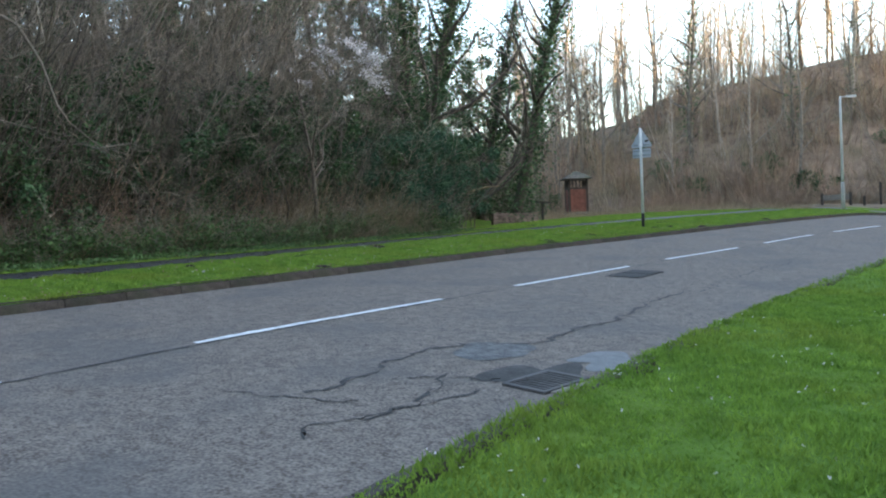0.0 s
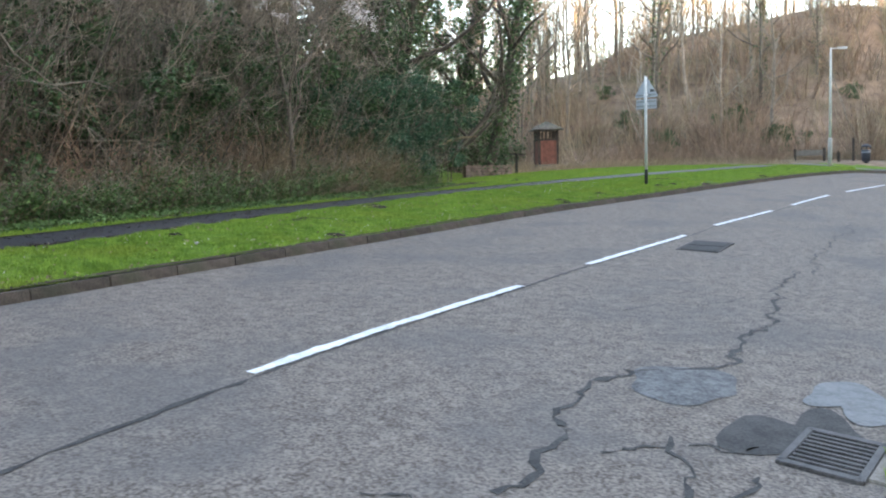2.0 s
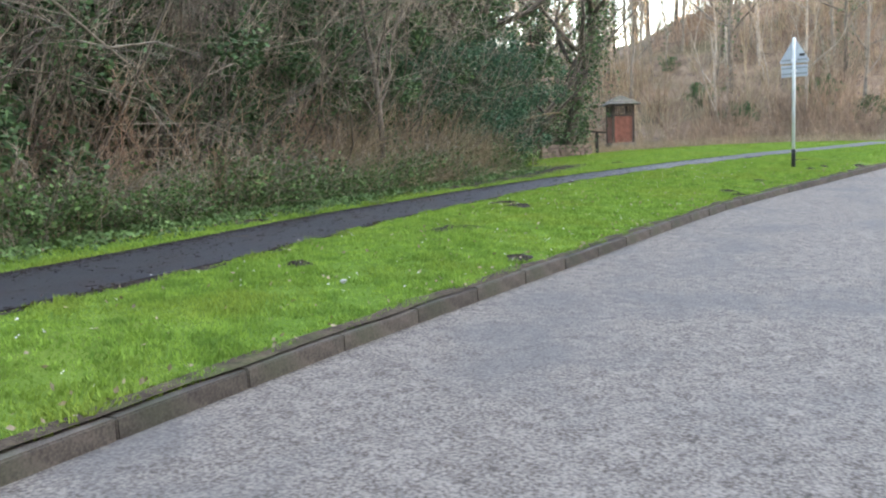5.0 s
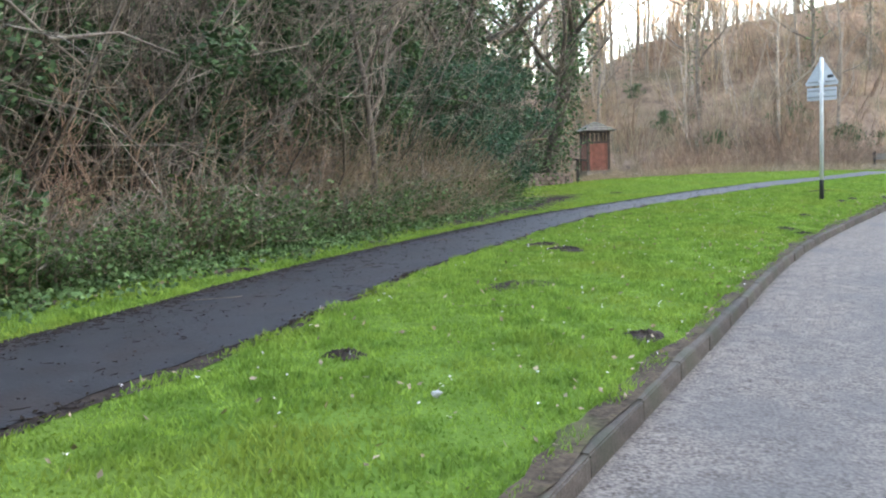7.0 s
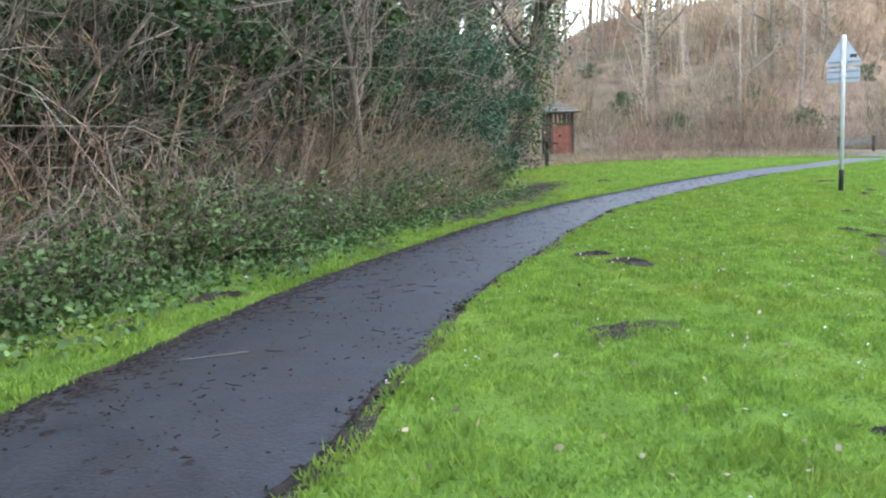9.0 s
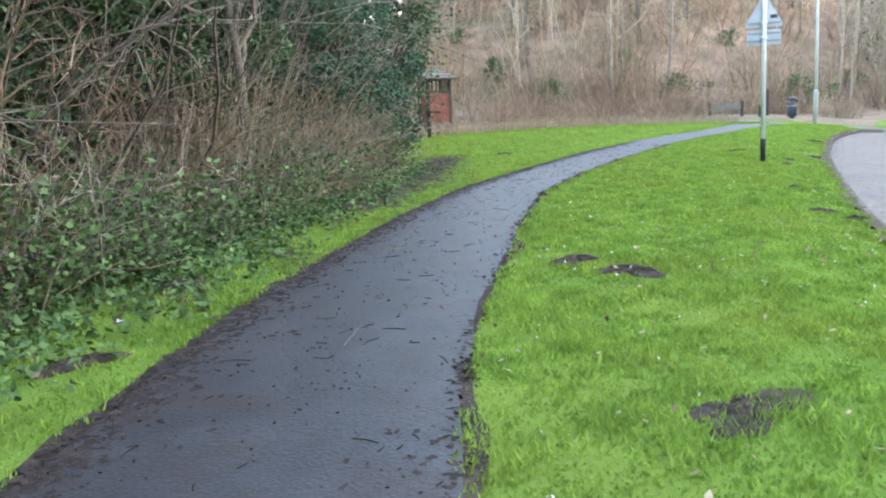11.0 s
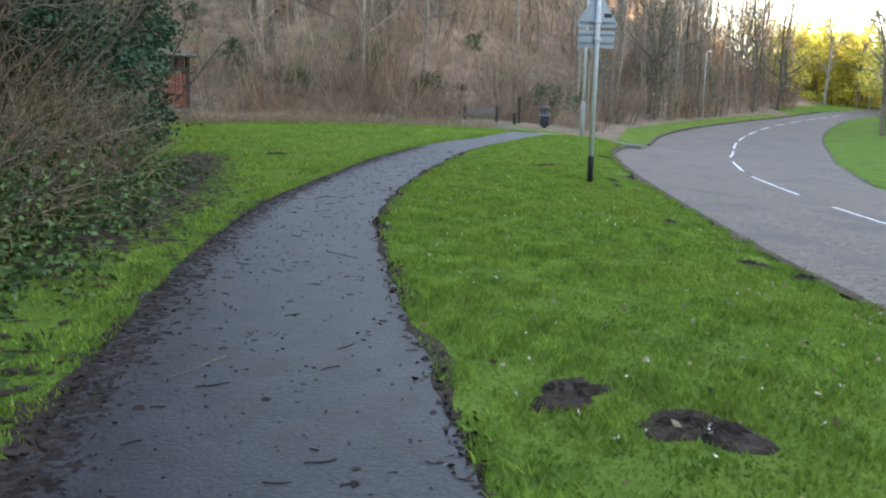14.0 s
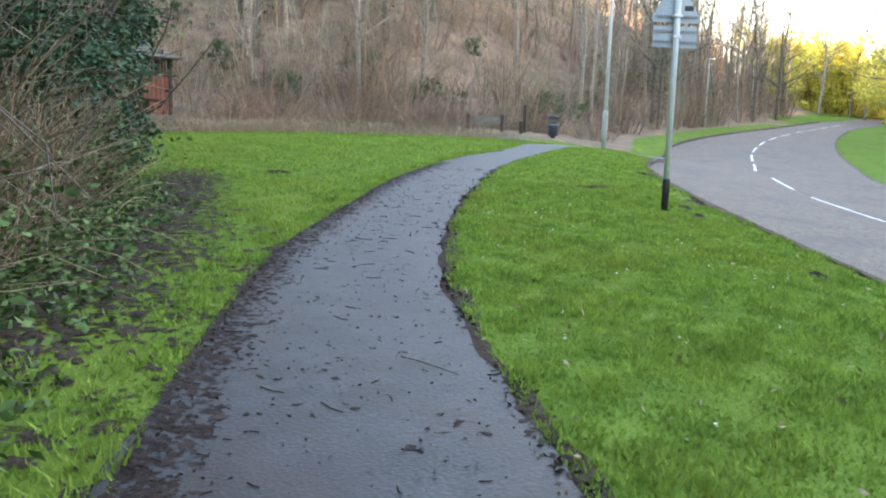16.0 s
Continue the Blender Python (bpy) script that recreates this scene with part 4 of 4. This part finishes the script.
def build_kiosk():
    k = new("kiosk")
    part("plinth", box(1.3, 1.3, 0.62, (0, 0, -0.2), 0.03), M_STONE, k, "pale stone plinth")
    for sx in (-1, 1):
        for sy in (-1, 1):
            part("post", box(0.12, 0.12, 2.0, (sx * 0.52, sy * 0.52, 0.42), 0.01), M_DARKWOOD, k)
    for i in range(4):
        side = new("panel")
        side.parent = k
        side.matrix_local = pose(0, 0, 0, 0, 0, 90 * i)
        for j in range(6):
            part("board", box(0.145, 0.03, 1.3, (-0.385 + 0.154 * j, -0.53, 0.45), 0.006), M_REDWOOD, side)
        part("rail", box(0.94, 0.06, 0.09, (0, -0.54, 1.76), 0.008), M_DARKWOOD, side)
        for j in range(4):
            part("slat", box(0.06, 0.04, 0.42, (-0.33 + 0.22 * j, -0.53, 1.86), 0.006), M_DARKWOOD, side)
    for j, (w, z) in enumerate(((0.92, 2.34), (0.72, 2.46), (0.5, 2.58), (0.28, 2.69))):
        bm = lathe([(w * 1.3, 0), (w * 1.3, 0.05), ((w - 0.24) * 1.3 + 0.02, 0.15)], 4, (0, 0, z))
        bmesh.ops.rotate(bm, cent=(0, 0, 0), matrix=Matrix.Rotation(radians(45), 3, "Z"), verts=bm.verts)
        part("roof_tier", bm, M_ROOF, k)
    k.matrix_world = pose(-17.7, 47.4, zat(-17.7, 47.4), 0, 0, 32)
    tagged(k, "small red-boarded wooden kiosk with mossy tiered roof", "kiosk")
    p = new("lectern_post")
    part("post", box(0.13, 0.13, 1.0, (0, 0, -0.1), 0.012), M_DARKWOOD, p)
    part("top", box(0.85, 0.5, 0.06, (0, 0, 0.9), 0.015, Matrix.Rotation(radians(6), 4, "Y")), M_DARKWOOD, p, "mossy board on top")
    p.matrix_world = pose(-16.7, 39.8, zat(-16.7, 39.8), 0, 0, 15)
    tagged(p, "dark wooden post with a flat board on top", "lectern")


def build_low_wall():
    """A short weathered wall of coursed stones behind the lectern."""
    w = tagged(new("low_wall"), "low weathered pinkish stone wall in the undergrowth", "wall")
    r = np.random.default_rng(61)
    (xa, ya), (xb, yb) = (-18.5, 37.6), (-16.95, 39.7)
    n = math.hypot(xb - xa, yb - ya)
    turn = math.degrees(math.atan2(yb - ya, xb - xa))
    part("core", box(n - 0.06, 0.22, 0.85, (n / 2, 0, -0.3), 0.02), M_DARKWOOD, w, "dark mortar core")
    for row in range(4):
        x = 0.0
        while x < n - 0.12:
            l = min(0.24 + 0.2 * r.random(), n - x)
            part("stone", box(l - 0.015, 0.3, 0.145, (x + l / 2, 0.012 * r.normal(), -0.05 + 0.155 * row), 0.018), M_PINKSTONE, w)
            x += l
    w.matrix_world = pose(xa, ya, zat(xa, ya), 0, 0, turn)


def build_bin():
    b = new("litter_bin")
    part("body", lathe([(0.2, 0.08), (0.25, 0.12), (0.27, 0.75), (0.25, 0.78)], 18), M_BIN, b, "", True)
    part("band", lathe([(0.272, 0.6), (0.278, 0.61), (0.278, 0.66), (0.272, 0.67)], 18), M_CHANNEL, b, "pale band")
    part("hood", lathe([(0.27, 0.93), (0.29, 0.95), (0.26, 1.03), (0.12, 1.09)], 18), M_BIN, b, "", True)
    for a in (0, 90, 180, 270):
        part("stay", box(0.05, 0.03, 0.2, (0.235 * math.cos(radians(a)), 0.235 * math.sin(radians(a)), 0.76), 0.005), M_BIN, b)
    part("foot", lathe([(0.12, -0.1), (0.12, 0.1)], 12), M_BLACK, b)
    b.matrix_world = pose(-1.36, 52.1, zat(-1.36, 52.1))
    b.scale = (0.86, 0.86, 0.92)
    tagged(b, "dark round litter bin with hood beside the lane", "litter bin")
    f = new("low_barrier")
    for x in (-0.76, 0.76):
        part("post", box(0.14, 0.14, 0.85, (x, 0, -0.15), 0.02), M_DARKWOOD, f)
    part("rail", box(1.4, 0.06, 0.32, (0, 0, 0.28), 0.015), M_STONE, f, "grey weathered board")
    f.matrix_world = pose(-4.18, 53.3, zat(-4.18, 53.3), 0, 0, -8)
    tagged(f, "low grey board between two dark posts", "barrier")
    for x, y, h in ((-1.95, 54.6, 1.35), (-2.7, 52.6, 0.6)):
        p = new("marker_post")
        part("post", box(0.13, 0.13, h, (0, 0, -0.1), 0.02), M_DARKWOOD, p)
        part("cap", box(0.15, 0.15, 0.04, (0, 0, h - 0.1), 0.012), M_DARKWOOD, p)
        p.matrix_world = pose(x, y, zat(x, y))
        tagged(p, "dark wooden marker post at the wood's edge", "post")


build_markings()
build_cracks()
build_drain()
build_molehills()
build_path_dirt()
build_sign()
build_lamp(-3.0, 41.9, 5.1, -75)
build_lamp(18.3, 75.5, 5.1, -60)
build_lamp(44.7, 112.6, 5.1, -50)
build_kiosk()
build_low_wall()
build_bin()


# ---- grass ----
def build_grass(name, inside, x0, x1, y0, y1, density, hmin, hmax, seed, label, material=None):
    """Single blades on the verge; one sheet of stuff."""
    r = np.random.default_rng(seed)
    n = int((x1 - x0) * (y1 - y0) * density)
    x, y = x0 + (x1 - x0) * r.random(n), y0 + (y1 - y0) * r.random(n)
    keep = inside(x, y)
    x, y = x[keep], y[keep]
    n = len(x)
    z = verge_z(x, y)
    a = r.random(n) * 6.283
    tuft = np.sin(3.1 * x + 1.7 * y) + np.sin(5.3 * y - 2.2 * x + 1) + np.sin(7.7 * x + 6.1 * y + 2) + np.sin(11.3 * x - 9.1 * y)
    h = (hmin + (hmax - hmin) * r.random(n) ** 1.5) * (0.95 + 0.24 * tuft).clip(0.35, 2)
    w = 0.006 + 0.006 * r.random(n)
    lx, ly = r.normal(size=n) * 0.5 * h, r.normal(size=n) * 0.5 * h
    V = np.stack([np.stack([x - w * np.cos(a), y - w * np.sin(a), z - 0.004], 1), np.stack([x + w * np.cos(a), y + w * np.sin(a), z - 0.004], 1), np.stack([x + lx, y + ly, z + h], 1)], 1).reshape(-1, 3)
    ob = raw(name, V, np.arange(3 * n).reshape(-1, 3), material or M_GRASS)
    return tagged(ob, label, "grass", kind="stuff")


def between(x, y):
    return (dist_to(KL, x, y) > 0.075 + 0.07 * (np.sin(3.3 * y) + np.sin(7.9 * y + x)).clip(0, 2)) & (dist_to(PATH_R, x, y) < 0.0)


def beyond(x, y):
    d = dist_to(PATH_L, x, y)
    bare = trampled(x, y) > 0.12 + 0.8 * (np.sin(x * 31.7 + y * 17.3) * 9173.13 % 1)
    return (d > 0.02) & (x > np.where(y > 30, -18, -16.2)) & (y < wood_line(x) + 0.3) & ~bare & ((d < 0.45) | (np.sin(x * 12.9898 + y * 78.233) * 43758.5453 % 1 < 0.45))


def near_right(x, y):
    return dist_to(KR, x, y) < 0.02


build_grass("verge_grass", between, -12.4, -6.5, 5, 30, 2600, 0.015, 0.05, 301, "short bright green mown grass between path and kerb")
build_grass("verge_grass", between, -12.4, -2, 30, 44, 900, 0.02, 0.055, 302, "short bright green mown grass near the bend")
build_grass("path_side_grass", beyond, -16.2, -10.9, 5, 30, 1500, 0.015, 0.06, 303, "green grass and weeds beside the thicket")
build_grass("path_side_grass", beyond, -18, -4, 30, 46, 1300, 0.015, 0.06, 304, "green grass in the clearing")
build_grass("roadside_grass", near_right, -2.4, 4, 2, 14, 2200, 0.015, 0.055, 305, "short green grass on the near roadside")
build_grass("roadside_grass", near_right, -2, 10, 14, 36, 320, 0.03, 0.08, 306, "green grass along the road's edge")


def build_weeds():
    r = np.random.default_rng(77)
    n = 3800
    y = 7 + 22 * r.random(n)
    x = np.array([hedge_x(v) for v in y]) + 1.45 - 1.85 * r.random(n) ** 0.55
    C = np.stack([x, y, verge_z(x, y) + 0.02 + 0.1 * r.random(n)], 1)
    C = np.repeat(C, 4, 0) + r.normal(size=(4 * n, 3)) * (0.05, 0.05, 0.02)
    tagged(raw("ground_weeds", *leaves(C, 0.035, r), M_BRAMBLE), "low leafy weeds and ivy at the thicket's foot", "weeds", kind="stuff")
    n = 2600
    y = 6 + 26 * r.random(n)
    u = 0.95 * r.random(n) ** 2.2
    s = np.interp(y, PATH_L[:, 1], PATH_L[:, 0])
    e = np.interp(y, PATH_R[:, 1], PATH_R[:, 0])
    x = s + (e - s) * u
    C = np.stack([x, y, verge_z(x, y) + 0.024], 1)
    V, F = leaves(C, 0.012, r)
    V[:, 2] = np.clip(V[:, 2], np.repeat(C[:, 2], 4) - 0.003, np.repeat(C[:, 2], 4) + 0.008)
    tagged(raw("leaf_dirt", V, F, M_DIRT), "fallen leaves and soil crumbs on the path", "leaves", kind="stuff")
    n = 2600
    y = 8 + 24 * r.random(n)
    y = y[np.sin(y * 5.1) + np.sin(y * 2.3 + 1) + 0.8 * r.normal(size=n) > 0.7]
    n = len(y)
    x = np.interp(y, PATH_R[:, 1], PATH_R[:, 0]) + 0.05 * r.normal(size=n)
    C = np.stack([x, y, verge_z(x, y) + 0.02], 1)
    tagged(raw("soil_clods", *leaves(C, 0.02, r), M_MUD), "dark soil clods along the path's edge", "soil", kind="stuff")
    n = 200
    y = 5 + 24 * r.random(n)
    x = -12 + 3.2 * r.random(n)
    k = between(x, y)
    C = np.stack([x[k], y[k], verge_z(x[k], y[k]) + 0.06], 1)
    C = np.repeat(C, 3, 0) + r.normal(size=(3 * len(C), 3)) * 0.006
    y2, x2 = 2.6 + 9 * r.random(170), -2.5 + 3.2 * r.random(170)
    k2 = near_right(x2, y2) & (np.sin(3 * x2 + 2 * y2) + np.sin(5 * y2) > -0.3)
    D = np.repeat(np.stack([x2[k2], y2[k2], verge_z(x2[k2], y2[k2]) + 0.055], 1), 3, 0)
    C = np.concatenate([C, D + r.normal(size=D.shape) * 0.006])
    tagged(raw("daisies", *leaves(C, 0.009, r), M_BLOSSOM), "tiny white daisies in the grass", "flowers", kind="stuff")


build_weeds()


def build_fallen_leaves():
    """Curled pale leaves lying about in the grass."""
    r = np.random.default_rng(83)
    n = 700
    y = 6 + 24 * r.random(n)
    e, k = np.interp(y, PATH_R[:, 1], PATH_R[:, 0]), np.interp(y, KL[:, 1], KL[:, 0])
    u = np.where(r.random(n) < 0.35, 1 - 0.16 * r.random(n) ** 1.5, r.random(n))
    x = e + (k - e) * u
    keep = between(x, y)
    C = np.stack([x, y, verge_z(x, y) + 0.045], 1)[keep]
    tagged(raw("fallen_leaves", *leaves(C, 0.022, r, 1.5), M_STRAW), "curled tan leaves fallen on the grass", "leaves", kind="stuff")
    lines = []
    for _ in range(260):
        y = 8 + 24 * r.random()
        a, b = np.interp(y, PATH_L[:, 1], PATH_L[:, 0]), np.interp(y, PATH_R[:, 1], PATH_R[:, 0])
        x = a + (b - a) * r.random() ** 1.5
        w = r.normal(size=2)
        w *= (0.02 + 0.07 * r.random() ** 2) / np.linalg.norm(w)
        P = np.array(((x, y), (x + w[0], y + w[1]), (x + 1.8 * w[0] - 0.3 * w[1], y + 1.8 * w[1] + 0.3 * w[0])))
        lines.append((np.column_stack([P, verge_z(P[:, 0], P[:, 1]) + 0.02]), (0.003, 0.0028, 0.002)))
    tagged(raw("twig_litter", *tubes(lines, 4), M_MUD), "short dark twigs strewn on the footpath", "twigs", kind="stuff")
    n = 900
    y = 8 + 18 * r.random(n)
    x = np.array([hedge_x(v) for v in y]) + 1.3 * r.random(n) - 0.2
    C = np.stack([x, y, verge_z(x, y) + 0.05], 1)
    tagged(raw("fallen_leaves", *leaves(C, 0.024, r, 1.5), M_RUSSET), "brown dead leaves at the thicket's foot", "leaves", kind="stuff")


build_fallen_leaves()


def build_litter():
    """Small pale scraps and fallen twigs."""
    r = np.random.default_rng(91)
    for k, (x, y) in enumerate(((-10.08, 9.9), (-15.3, 13.4), (-2.6, 38.9), (-14.6, 14.8))):
        bm = bmesh.new()
        bmesh.ops.create_icosphere(bm, subdivisions=1, radius=0.026)
        for v in bm.verts:
            v.co = Vector((v.co.x * 1.3, v.co.y, v.co.z * 0.6 + 0.02)) + Vector(r.normal(size=3) * 0.007)
        ob = part("litter", bm, M_CONC)
        ob.matrix_world = pose(x, y, zat(x, y) + 0.02, 0, 0, 70 * k)
        tagged(ob, "crumpled scrap of pale litter in the grass", "litter")
    for k, (x, y) in enumerate(((-12.9, 14.3), (-13.2, 17.6), (-12.6, 20.4), (-13.0, 12.2), (-15.0, 13.2), (-10.4, 12.4), (-13.3, 22.5))):
        P = wander((0, 0, 0.012), (r.normal(), r.normal(), 0), 0.3 + 0.25 * r.random(), 5, r, 0.15)
        P[:, 2] = 0.012
        ob = raw("fallen_twig", *tubes([(P, np.linspace(0.004, 0.002, 5))], 5), M_BARK)
        ob.matrix_world = pose(x, y, zat(x, y) + 0.016)
        tagged(ob, "small dark twig fallen on the ground", "twig")


build_litter()


# ---- kerb stones ----
def build_kerb(name, line, y0, y1, rise, side, label):
    kerb = tagged(new(name), label, "kerb", kind="structure")
    s0, s1 = length_at(line, y0), length_at(line, y1)
    stone = box(0.13, 0.911, 0.32, (0, 0, -0.32), 0.009)
    me = bpy.data.meshes.new("kerb_stone")
    stone.to_mesh(me)
    me.materials.append(M_KERB)
    stone.free()
    r = np.random.default_rng(8)
    for s in np.arange(s0, s1, 0.915):
        (xa, ya), (xb, yb) = span(line, s, s + 0.915, 2)
        mx, my = (xa + xb) / 2, (ya + yb) / 2
        d = Vector((xb - xa, yb - ya)).normalized()
        mx, my = mx - d.y * 0.06 * side, my + d.x * 0.06 * side
        za, zb = float(road_z(np.array(xa), np.array(ya))), float(road_z(np.array(xb), np.array(yb)))
        ob = new("kerb_stone", me)
        ob.parent = kerb
        ob.matrix_local = pose(mx, my, (za + zb) / 2 + rise + 0.004 * r.normal(), math.degrees(math.atan2(zb - za, 0.915)), r.normal() * 0.6, math.degrees(math.atan2(-d.x, d.y)) + r.normal() * 0.3)


build_kerb("kerb_left", KL, -6, 42.4, 0.115, 1, "mossy dark concrete kerb along the grass verge")
build_kerb("kerb_far", KL, 51, 96, 0.115, 1, "concrete kerb along the far verge")
build_kerb("kerb_right", KR, -4, 80, 0.004, -1, "low sunken concrete kerb overgrown by grass")
